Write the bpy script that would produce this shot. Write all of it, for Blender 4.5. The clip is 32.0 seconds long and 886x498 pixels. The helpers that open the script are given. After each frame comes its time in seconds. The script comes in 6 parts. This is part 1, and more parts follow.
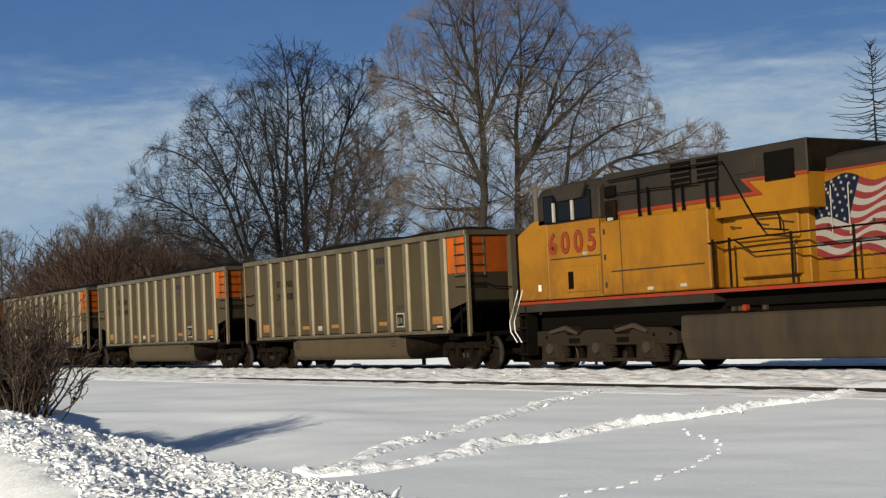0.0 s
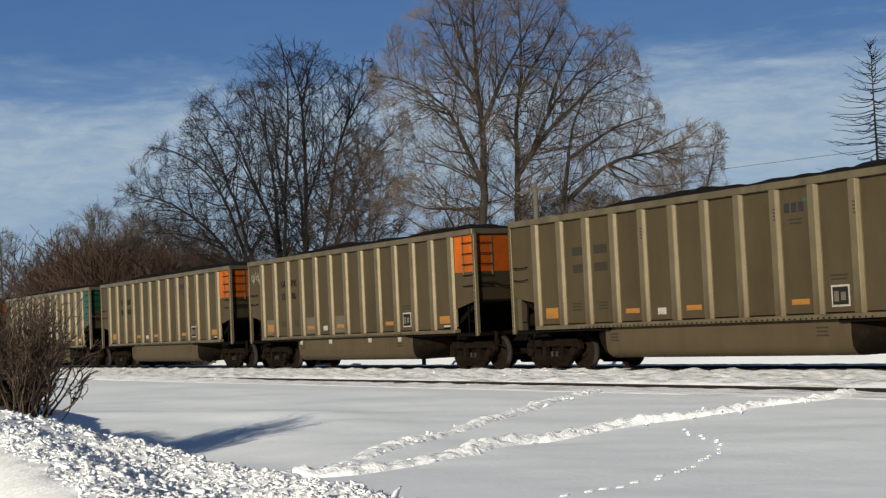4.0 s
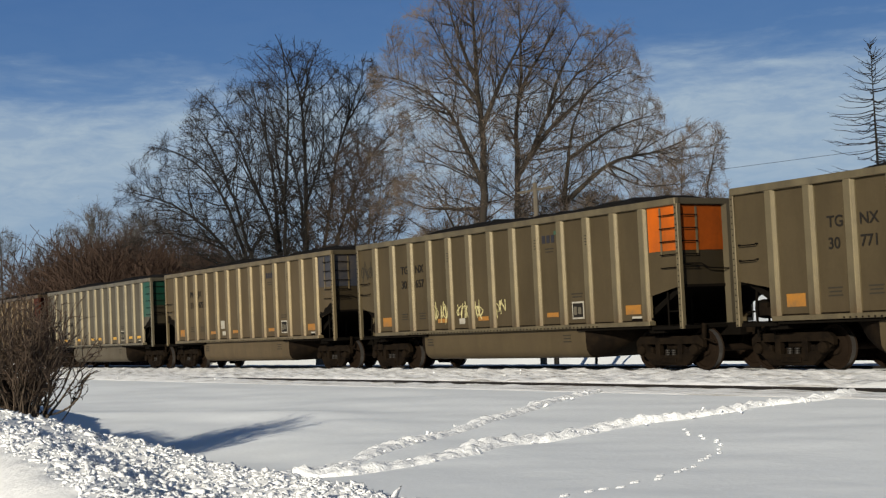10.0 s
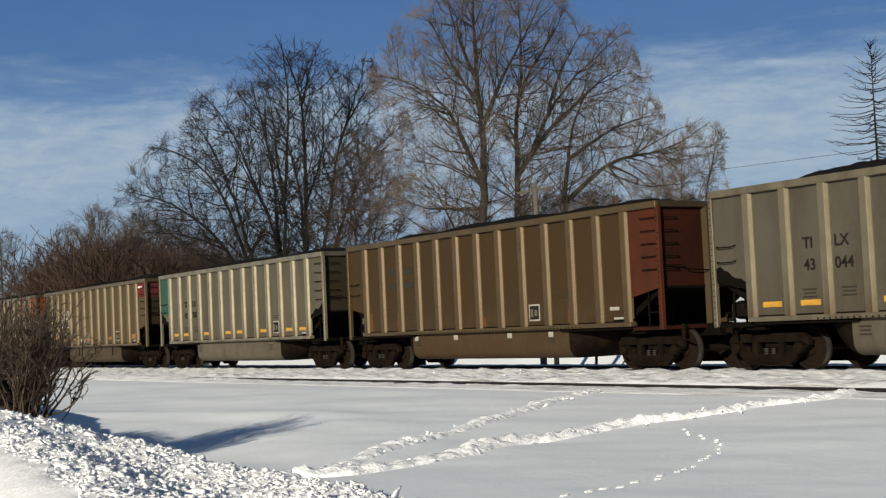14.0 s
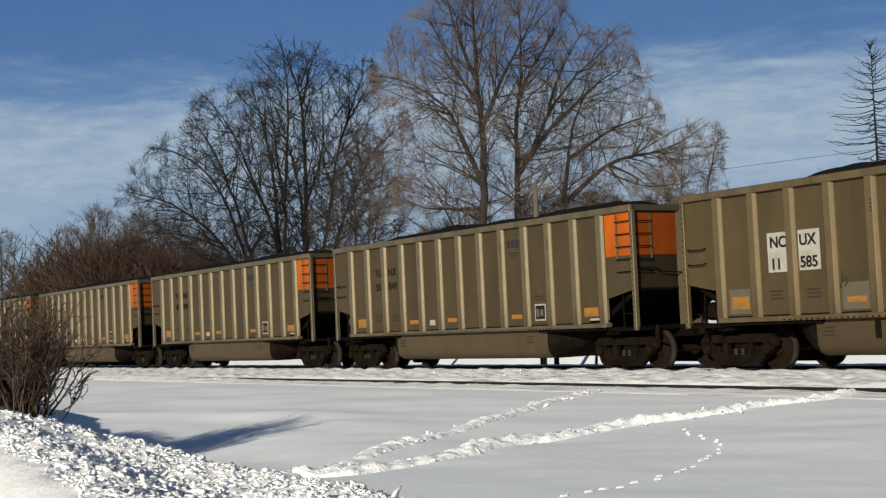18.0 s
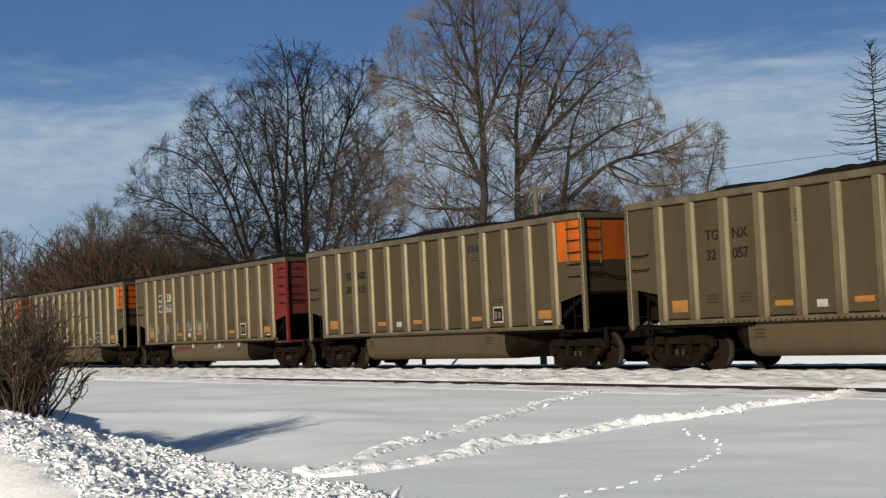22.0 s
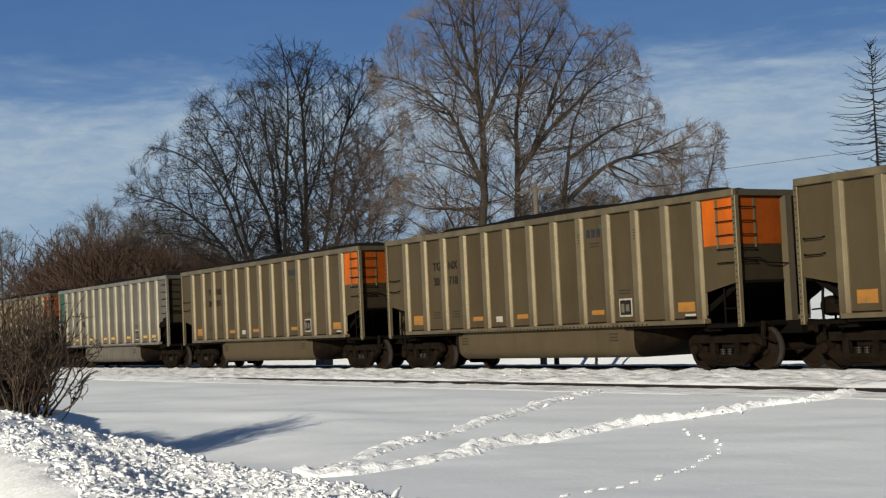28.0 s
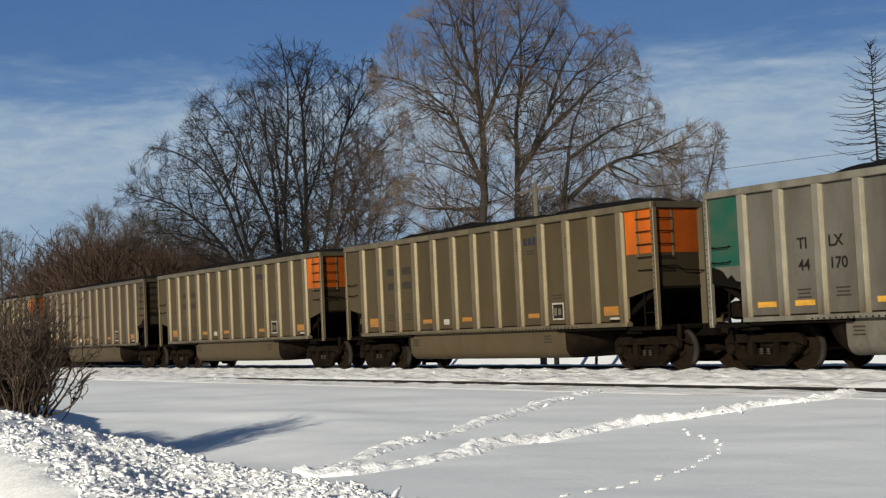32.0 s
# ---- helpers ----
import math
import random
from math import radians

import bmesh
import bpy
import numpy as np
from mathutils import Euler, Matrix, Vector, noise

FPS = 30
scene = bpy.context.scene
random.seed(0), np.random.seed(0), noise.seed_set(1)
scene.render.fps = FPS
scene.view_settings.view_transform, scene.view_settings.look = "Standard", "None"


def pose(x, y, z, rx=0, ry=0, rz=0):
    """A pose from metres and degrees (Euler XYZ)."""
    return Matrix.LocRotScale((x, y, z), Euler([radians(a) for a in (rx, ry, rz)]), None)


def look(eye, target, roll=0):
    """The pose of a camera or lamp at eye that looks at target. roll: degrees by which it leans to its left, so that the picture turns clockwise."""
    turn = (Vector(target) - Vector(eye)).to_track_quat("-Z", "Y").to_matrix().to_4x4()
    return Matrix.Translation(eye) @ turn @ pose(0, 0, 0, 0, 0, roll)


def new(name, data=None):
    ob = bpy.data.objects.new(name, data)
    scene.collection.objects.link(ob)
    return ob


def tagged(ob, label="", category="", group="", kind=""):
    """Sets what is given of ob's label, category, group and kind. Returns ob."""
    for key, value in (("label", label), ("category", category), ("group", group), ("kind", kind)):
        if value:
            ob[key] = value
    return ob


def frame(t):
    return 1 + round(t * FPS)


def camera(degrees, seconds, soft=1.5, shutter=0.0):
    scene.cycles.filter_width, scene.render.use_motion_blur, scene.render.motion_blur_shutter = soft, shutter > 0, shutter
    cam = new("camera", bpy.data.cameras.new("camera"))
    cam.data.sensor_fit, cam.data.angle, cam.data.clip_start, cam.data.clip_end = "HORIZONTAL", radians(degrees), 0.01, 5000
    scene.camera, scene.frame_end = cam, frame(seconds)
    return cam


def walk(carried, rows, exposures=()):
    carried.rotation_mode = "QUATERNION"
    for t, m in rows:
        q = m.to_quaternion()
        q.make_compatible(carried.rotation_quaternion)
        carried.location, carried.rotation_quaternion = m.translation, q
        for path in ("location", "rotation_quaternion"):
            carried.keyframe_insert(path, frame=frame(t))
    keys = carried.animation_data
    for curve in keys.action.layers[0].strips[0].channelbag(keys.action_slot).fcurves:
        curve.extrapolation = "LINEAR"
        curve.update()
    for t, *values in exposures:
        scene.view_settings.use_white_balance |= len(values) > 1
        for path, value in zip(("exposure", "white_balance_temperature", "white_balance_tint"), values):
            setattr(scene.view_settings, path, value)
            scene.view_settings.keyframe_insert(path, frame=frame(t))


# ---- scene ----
SECONDS = 32.0
cam = camera(35.22, SECONDS, soft=1.3)
EYE = Vector((0.0, 0.0, 1.217))
GAZE = Vector((-0.84526, 0.53148, 0.05543))
walk(cam, [(0.0, look(EYE, EYE + 20 * GAZE, -2.63)), (SECONDS, look(EYE, EYE + 20 * GAZE, -2.63))])

# ---- sky, sun, exposure ----
SUN_AZ, SUN_EL = 32.0, 18.0      # degrees to the east of the line square to the track; height
scene.view_settings.exposure = 0.0
to_sun = Vector((math.sin(radians(SUN_AZ)) * math.cos(radians(SUN_EL)),
                 -math.cos(radians(SUN_AZ)) * math.cos(radians(SUN_EL)), math.sin(radians(SUN_EL))))
sun_lamp = bpy.data.lights.new("sun", "SUN")
sun_lamp.energy, sun_lamp.angle, sun_lamp.color = 5.3, radians(0.5), (1.0, 0.925, 0.77)
sun = new("sun", sun_lamp)
sun.matrix_world = look((0, 0, 60), Vector((0, 0, 60)) - to_sun)


class Nodes:
    """Short hand for building a node tree."""

    def __init__(self, tree):
        self.tree = tree
        tree.nodes.clear()

    def add(self, kind, **values):
        node = self.tree.nodes.new(kind)
        for key, value in values.items():
            if key in ("operation", "blend_type", "data_type", "sky_type", "feature", "distance"):
                setattr_plain(node, key, value)
            else:
                node.inputs[key.replace("_", " ")].default_value = value
        return node

    def link(self, a, b):
        self.tree.links.new(a, b)
        return b


def setattr_plain(node, key, value):
    if key == "operation":
        node.operation = value
    elif key == "blend_type":
        node.blend_type = value
    elif key == "data_type":
        node.data_type = value
    elif key == "sky_type":
        node.sky_type = value
    elif key == "feature":
        node.feature = value
    elif key == "distance":
        node.distance = value


def ramp(n, stops, source=None):
    node = n.add("ShaderNodeValToRGB")
    el = node.color_ramp.elements
    while len(el) < len(stops):
        el.new(0.5)
    for e, (p, c) in zip(el, stops):
        e.position, e.color = p, (c if len(c) == 4 else (*c, 1))
    if source:
        n.link(source, node.inputs["Fac"])
    return node.outputs["Color"]


def mix(n, fac, a, b, mode="MIX"):
    node = n.add("ShaderNodeMix", data_type="RGBA", blend_type=mode)
    for value, slot in ((fac, 0), (a, 6), (b, 7)):
        if hasattr(value, "links"):
            n.link(value, node.inputs[slot])
        else:
            node.inputs[slot].default_value = value if slot == 0 else (*value, 1)[:4]
    return node.outputs[2]


def noise_tex(n, coord, scale, detail=4, rough=0.55, stretch=None, distort=0.0):
    if stretch:
        mp = n.add("ShaderNodeMapping")
        mp.inputs["Scale"].default_value = stretch
        n.link(coord, mp.inputs["Vector"])
        coord = mp.outputs["Vector"]
    node = n.add("ShaderNodeTexNoise", Scale=scale, Detail=detail, Roughness=rough, Distortion=distort)
    n.link(coord, node.inputs["Vector"])
    return node.outputs["Fac"]


world = bpy.data.worlds.new("winter_sky")
scene.world = world
world.use_nodes = True
n = Nodes(world.node_tree)
sky = n.add("ShaderNodeTexSky", sky_type="NISHITA")
sky.sun_disc, sky.sun_elevation, sky.sun_rotation = False, radians(SUN_EL), radians(180 - SUN_AZ)
sky.air_density, sky.dust_density, sky.ozone_density = 1.0, 0.4, 2.0
way = n.add("ShaderNodeTexCoord").outputs["Generated"]
split = n.add("ShaderNodeSeparateXYZ")
n.link(way, split.inputs[0])
# thin cloud: long streaks flattened towards the horizon
flat = n.add("ShaderNodeMapping")
flat.inputs["Scale"].default_value = (2.4, 2.4, 12.0)
n.link(way, flat.inputs["Vector"])
big = noise_tex(n, flat.outputs["Vector"], 3.2, 7, 0.60, None, 0.3)
fine = noise_tex(n, flat.outputs["Vector"], 14.0, 5, 0.6, None, 0.5)
summed = n.add("ShaderNodeMath", operation="MULTIPLY_ADD")
n.link(fine, summed.inputs[0])
summed.inputs[1].default_value = 0.22
n.link(big, summed.inputs[2])
height_of = n.add("ShaderNodeMath", operation="ABSOLUTE")
n.link(split.outputs[2], height_of.inputs[0])
# the veil thins out upwards along a ragged, wispy edge
ragged = n.add("ShaderNodeMath", operation="MULTIPLY_ADD")
n.link(summed.outputs[0], ragged.inputs[0])
ragged.inputs[1].default_value = -0.115
n.link(height_of.outputs[0], ragged.inputs[2])
lifted = n.add("ShaderNodeMath", operation="ADD")
n.link(ragged.outputs[0], lifted.inputs[0])
lifted.inputs[1].default_value = 0.080
cover = ramp(n, [(0.0, (0.40,) * 3), (0.05, (0.45,) * 3), (0.085, (0.62,) * 3), (0.12, (0.90,) * 3), (0.158, (0.95,) * 3), (0.174, (0.62,) * 3), (0.190, (0.22,) * 3), (0.21, (0.04,) * 3), (1.0, (0.05,) * 3)], lifted.outputs[0])
blue = ramp(n, [(0.0, (2.2, 3.4, 4.9)), (0.08, (1.7, 2.95, 4.8)), (0.15, (0.80, 1.95, 4.2)), (0.19, (0.60, 1.55, 3.6)), (0.24, (0.46, 1.30, 3.3)), (0.5, (0.22, 0.55, 1.35)), (1.0, (0.14, 0.3, 0.7))], height_of.outputs[0])
puff_map = n.add("ShaderNodeMapping")
puff_map.inputs["Scale"].default_value = (2.0, 2.0, 6.5)
n.link(way, puff_map.inputs["Vector"])
puffs = noise_tex(n, puff_map.outputs["Vector"], 13.0, 4, 0.62, None, 0.4)
cover = mix(n, 1.0, cover, ramp(n, [(0.0, (0.60,) * 3), (0.36, (0.68,) * 3), (0.62, (1.08,) * 3), (1.0, (1.10,) * 3)], puffs), "MULTIPLY")
clear = mix(n, 0.93, sky.outputs["Color"], blue)
whole = mix(n, cover, clear, (3.65, 4.65, 5.65))
back = n.add("ShaderNodeBackground", Strength=0.10)
n.link(whole, back.inputs["Color"])
out = n.add("ShaderNodeOutputWorld")
n.link(back.outputs[0], out.inputs["Surface"])


# ---- materials ----
def material(name, base, rough=0.6, metal=0.0, bump=0.0, bump_scale=20.0, spread=0.25, scale=1.5, dirt=None, dirt_amount=0.0,
             dirt_scale=0.8, dirt_stretch=None, tinted=False, spec=0.35, splash=None):
    """A painted, weathered or natural surface: base colour with tone at two scales, dirt patches and fine relief.
    tinted: the base is multiplied by the object's own colour. splash: colour, amount and the two heights between which road mud is spattered."""
    m = bpy.data.materials.new(name)
    m.use_nodes = True
    n = Nodes(m.node_tree)
    coord = n.add("ShaderNodeTexCoord").outputs["Object"]
    low = noise_tex(n, coord, scale, 3)
    high = noise_tex(n, coord, scale * 14, 4)
    b = Vector(base)
    colour = mix(n, low, tuple(b * (1 - spread)), tuple(b * (1 + spread)))
    grain = mix(n, high, tuple([1 - spread * 0.6] * 3), tuple([1 + spread * 0.6] * 3))
    colour = mix(n, 1.0, colour, grain, "MULTIPLY")
    info = n.add("ShaderNodeObjectInfo")
    if tinted:
        colour = mix(n, 1.0, colour, info.outputs["Color"], "MULTIPLY")
    if dirt:
        patch = noise_tex(n, coord, dirt_scale, 6, 0.65, dirt_stretch)
        mask = ramp(n, [(0.0, (0, 0, 0)), (0.42, (0, 0, 0)), (0.68, (dirt_amount,) * 3), (1.0, (dirt_amount,) * 3)], patch)
        colour = mix(n, mask, colour, dirt)
    if splash:
        axes = n.add("ShaderNodeSeparateXYZ")
        n.link(coord, axes.inputs[0])
        fall = n.add("ShaderNodeMapRange")
        fall.inputs["From Min"].default_value, fall.inputs["From Max"].default_value = splash[2], splash[3]
        n.link(axes.outputs[2], fall.inputs["Value"])
        spots = ramp(n, [(0.0, (0, 0, 0)), (0.38, (0, 0, 0)), (0.62, (splash[1],) * 3), (1.0, (splash[1],) * 3)], noise_tex(n, coord, 3.2, 6, 0.7, (1, 1, 0.6)))
        colour = mix(n, mix(n, 1.0, spots, fall.outputs[0], "MULTIPLY"), colour, splash[0])
    bsdf = n.add("ShaderNodeBsdfPrincipled", Roughness=rough, Metallic=metal)
    bsdf.inputs["Specular IOR Level"].default_value = spec
    n.link(colour, bsdf.inputs["Base Color"])
    if bump:
        rel = noise_tex(n, coord, bump_scale, 5, 0.6)
        node = n.add("ShaderNodeBump", Strength=bump, Distance=0.02)
        n.link(rel, node.inputs["Height"])
        n.link(node.outputs[0], bsdf.inputs["Normal"])
    o = n.add("ShaderNodeOutputMaterial")
    n.link(bsdf.outputs[0], o.inputs["Surface"])
    return m


ROAD_DUST = (0.085, 0.062, 0.034)
M = {}
M["panel"] = material("dusty_aluminium_sheet", (0.5, 0.5, 0.5), 0.62, 0.05, 0.12, 6, 0.18, 0.9, (0.034, 0.025, 0.012), 0.50, 1.1, (1, 1, 0.22), tinted=True, spec=0.14, splash=((0.062, 0.044, 0.026), 0.45, 2.0, 1.05))
M["rib"] = material("aluminium_post", (0.36, 0.36, 0.36), 0.45, 0.35, 0.04, 25, 0.25, 2.0, (0.055, 0.041, 0.024), 0.6, 2.5, (1, 1, 0.25), tinted=True, splash=((0.075, 0.044, 0.017), 0.7, 0.8, 0.0))
# post metal for one flank, with its edge highlight put into the colour
M["rib_flank"] = material("highlit_aluminium", (0.37, 0.365, 0.325), 0.42, 0.4, 0.15, 22, 0.30, 3.0, (0.075, 0.058, 0.036), 0.55, 4.0, (1, 1, 0.35), tinted=True, spec=0.5, splash=((0.075, 0.044, 0.017), 0.7, 0.8, 0.0))
M["orange"] = material("orange_paint", (0.41, 0.082, 0.004), 0.6, 0, 0.05, 12, 0.14, 1.2, (0.12, 0.040, 0.010), 0.75, 0.9, (1, 1, 0.5), spec=0.15)
# paint for the car ends: a darker base than on the sides, plus soot patches
M["orange_end"] = material("darker_orange_with_soot", (0.180, 0.036, 0.0025), 0.7, 0, 0.05, 12, 0.30, 0.8, (0.024, 0.010, 0.004), 0.95, 0.45, (1, 1, 0.8), spec=0.1)
M["green"] = material("green_paint", (0.005, 0.056, 0.034), 0.5, 0, 0.05, 12, 0.12, 1.2, ROAD_DUST, 0.4, 1.2)
M["green_end"] = material("darker_green_with_soot", (0.004, 0.030, 0.018), 0.6, 0, 0.05, 12, 0.2, 1.2, (0.012, 0.009, 0.005), 0.8, 0.8, spec=0.1)
M["red"] = material("dull_red_paint", (0.125, 0.014, 0.010), 0.55, 0, 0.05, 12, 0.2, 1.2, (0.035, 0.014, 0.010), 0.75, 1.0, (1, 1, 0.4), spec=0.12)
M["rust_red"] = material("oxide_red_paint", (0.064, 0.0155, 0.0065), 0.65, 0, 0.05, 12, 0.2, 1.2, (0.025, 0.012, 0.006), 0.75, 1.0, spec=0.12)
M["blue"] = material("dull_blue_paint", (0.022, 0.024, 0.032), 0.55, 0, 0.05, 12, 0.15, 1.2, ROAD_DUST, 0.6, 1.0)
M["yellow_plate"] = material("yellow_reflector", (0.52, 0.27, 0.025), 0.45, 0, 0, 10, 0.2, 3, ROAD_DUST, 0.6, 4)
M["orange_plate"] = material("orange_reflector", (0.30, 0.125, 0.014), 0.5, 0, 0, 10, 0.25, 3, ROAD_DUST, 0.75, 3)
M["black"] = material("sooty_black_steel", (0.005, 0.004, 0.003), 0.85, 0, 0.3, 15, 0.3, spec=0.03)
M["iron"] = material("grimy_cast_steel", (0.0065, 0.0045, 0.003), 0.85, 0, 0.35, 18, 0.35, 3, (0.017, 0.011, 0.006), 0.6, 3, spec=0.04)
M["loco_truck_steel"] = material("dust_caked_steel", (0.021, 0.0135, 0.0075), 0.85, 0, 0.35, 14, 0.35, 3, (0.015, 0.011, 0.008), 0.7, 3, spec=0.15)
M["spring"] = material("worn_spring_steel", (0.016, 0.013, 0.010), 0.6, 0.1, 0, 10, 0.3, 6)
M["wheel"] = material("rusty_wheel_plate", (0.012, 0.0075, 0.0045), 0.8, 0, 0.2, 20, 0.3, 3, spec=0.06)
M["tread"] = material("polished_wheel_tread", (0.11, 0.10, 0.09), 0.42, 0.7)
M["white"] = material("white_stencil_paint", (0.72, 0.71, 0.66), 0.6, 0, 0, 10, 0.12, 3, ROAD_DUST, 0.3, 4)
M["board_white"] = material("weathered_white_board", (0.36, 0.345, 0.30), 0.6, 0, 0, 10, 0.15, 3, ROAD_DUST, 0.5, 3)
# red and oxide for the car ends: darker base, plus soot patches
M["red_end"] = material("darker_red_with_soot", (0.075, 0.011, 0.008), 0.6, 0, 0.05, 12, 0.2, 1.0, (0.012, 0.008, 0.006), 0.9, 0.8)
M["rust_end"] = material("darker_oxide_with_soot", (0.030, 0.008, 0.004), 0.7, 0, 0.05, 12, 0.2, 1.0, (0.010, 0.006, 0.004), 0.8, 0.8, spec=0.08)
M["dusty_white"] = material("dusty_white_paint", (0.34, 0.315, 0.26), 0.6, 0, 0, 10, 0.15, 3, ROAD_DUST, 0.5, 4)
M["scribble_pale"] = material("pale_spray_paint", (0.22, 0.215, 0.18), 0.6, 0, 0, 10, 0.3, 6, ROAD_DUST, 0.6, 6)
M["scribble_yellow"] = material("yellowish_spray_paint", (0.48, 0.42, 0.20), 0.6, 0, 0, 10, 0.3, 6, ROAD_DUST, 0.4, 6)
M["grey_patch"] = material("grey_touch_up_paint", (0.088, 0.075, 0.050), 0.6, 0, 0, 10, 0.15, 2)
M["flag_white"] = material("dull_white_paint", (0.25, 0.225, 0.19), 0.6, 0, 0, 10, 0.15, 2)
M["flag_red"] = material("dull_flag_red", (0.155, 0.018, 0.014), 0.6, 0, 0, 10, 0.15, 2)
M["ink"] = material("black_stencil_paint", (0.014, 0.012, 0.010), 0.7, 0, 0, 10, 0.2, spec=0.1)
M["faint_ink"] = material("faded_stencil_paint", (0.030, 0.026, 0.019), 0.7, 0, 0, 10, 0.2, spec=0.1)
M["logo_blue"] = material("faded_blue_stencil", (0.022, 0.022, 0.028), 0.7, 0, 0, 10, 0.2, spec=0.1)
M["logo_green"] = material("green_stencil", (0.02, 0.06, 0.035), 0.6, 0, 0, 10, 0.2)
M["rust_run"] = material("orange_rust_runs", (0.125, 0.048, 0.012), 0.85, 0, 0.1, 20, 0.35, 4.0, (0.06, 0.030, 0.012), 0.7, 6.0, (1, 1, 0.3), spec=0.1)
M["coal"] = material("coal", (0.010, 0.009, 0.008), 0.8, 0, 1.0, 9, 0.6, 6, spec=0.04)
M["loco_yellow"] = material("faded_yellow_enamel", (0.275, 0.116, 0.006), 0.5, 0, 0.08, 5, 0.12, 0.7, (0.13, 0.056, 0.006), 0.6, 0.8, (1, 1, 0.6), spec=0.18, splash=((0.115, 0.045, 0.008), 0.6, 2.7, 1.5))
M["loco_grey"] = material("grey_enamel", (0.020, 0.0155, 0.011), 0.65, 0, 0.05, 8, 0.15, 1, (0.042, 0.031, 0.019), 0.5, 1.2, spec=0.2)
M["loco_red"] = material("red_stripe", (0.24, 0.026, 0.008), 0.55, 0, 0, 8, 0.15, 2, ROAD_DUST, 0.5, 2, spec=0.15)
M["number_edge"] = material("dark_red_brown_paint", (0.060, 0.014, 0.008), 0.6, 0, 0, 8, 0.15, 2, spec=0.1)
M["loco_tank"] = material("dusty_fuel_tank", (0.038, 0.025, 0.0125), 0.75, 0, 0.2, 10, 0.2, 1.2, (0.014, 0.009, 0.005), 0.85, 1.2, (1, 1, 0.15))
M["glass"] = material("dark_cab_glass", (0.005, 0.006, 0.008), 0.08, 0, 0, 8, 0.1, spec=0.12)
M["rail_steel"] = material("dark_rail", (0.012, 0.009, 0.007), 0.6, 0.2, 0.2, 20, 0.3)
M["bark"] = material("grey_brown_bark", (0.026, 0.020, 0.0145), 0.9, 0, 0.5, 12, 0.3, 0.7)
M["bark_dark"] = material("dark_bark", (0.010, 0.008, 0.006), 0.9, 0, 0.5, 12, 0.3, 0.7)
M["twig"] = material("brown_twigs", (0.142, 0.108, 0.080), 0.9, 0, 0, 12, 0.3, 0.5)
M["twig_dark"] = material("dark_grey_twigs", (0.019, 0.015, 0.012), 0.9, 0, 0, 12, 0.3, 0.5)
M["twig_brown"] = material("tan_brown_twigs", (0.058, 0.038, 0.024), 0.9, 0, 0, 12, 0.3, 0.5)
M["bush_stem"] = material("brown_grey_stems", (0.068, 0.049, 0.033), 0.85, 0, 0.3, 14, 0.4, 2.0)
M["bush_twig"] = material("red_brown_shoots", (0.062, 0.041, 0.027), 0.85, 0, 0, 14, 0.35, 2.0)
# far trees: distance haze put into greyer twig and paler bark colours
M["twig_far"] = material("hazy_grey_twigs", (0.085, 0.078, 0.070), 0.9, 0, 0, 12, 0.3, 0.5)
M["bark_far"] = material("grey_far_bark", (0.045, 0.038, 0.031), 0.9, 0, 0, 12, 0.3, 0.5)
M["brush"] = material("red_brown_brush", (0.050, 0.029, 0.019), 0.9, 0, 0, 12, 0.3, 0.5)
M["pole"] = material("weathered_pole", (0.10, 0.083, 0.06), 0.85, 0, 0.3, 12, 0.2, 2)


def snow_material(name, base, coarse, fine_scale, strength, soil=None, soil_amount=0.0, soil_scale=1.0):
    m = bpy.data.materials.new(name)
    m.use_nodes = True
    n = Nodes(m.node_tree)
    coord = n.add("ShaderNodeTexCoord").outputs["Object"]
    low = noise_tex(n, coord, 0.22, 3, 0.5, (1, 1.6, 1))
    b = Vector(base)
    colour = mix(n, low, tuple(b * 0.93), tuple(b * 1.05))
    if soil:
        patch = noise_tex(n, coord, soil_scale, 6, 0.7, (0.22, 2.0, 1))
        mask = ramp(n, [(0.0, (0, 0, 0)), (0.50, (0, 0, 0)), (0.66, (soil_amount,) * 3), (1.0, (soil_amount,) * 3)], patch)
        colour = mix(n, mask, colour, soil)
    bsdf = n.add("ShaderNodeBsdfPrincipled", Roughness=0.75)
    bsdf.inputs["Specular IOR Level"].default_value = 0.25
    n.link(colour, bsdf.inputs["Base Color"])
    one = noise_tex(n, coord, coarse, 4, 0.55)
    two = noise_tex(n, coord, fine_scale, 4, 0.6)
    total = n.add("ShaderNodeMath", operation="MULTIPLY_ADD")
    n.link(two, total.inputs[0])
    total.inputs[1].default_value = 0.3
    n.link(one, total.inputs[2])
    node = n.add("ShaderNodeBump", Strength=strength, Distance=0.06)
    n.link(total.outputs[0], node.inputs["Height"])
    n.link(node.outputs[0], bsdf.inputs["Normal"])
    o = n.add("ShaderNodeOutputMaterial")
    n.link(bsdf.outputs[0], o.inputs["Surface"])
    return m


M["snow_fresh"] = snow_material("fresh_turned_snow", (0.91, 0.915, 0.91), 8, 34, 0.6)
M["snow_bank"] = snow_material("ploughed_snow", (0.91, 0.905, 0.885), 5, 30, 0.4)
M["snow"] = snow_material("settled_snow", (0.84, 0.865, 0.87), 1.6, 14, 0.22)
M["snow_clod"] = snow_material("broken_snow", (0.84, 0.845, 0.845), 9, 45, 0.8)
M["snow_dirty"] = snow_material("trackside_snow", (0.95, 0.945, 0.925), 2.2, 12, 0.9, (0.25, 0.215, 0.165), 0.72, 2.0)


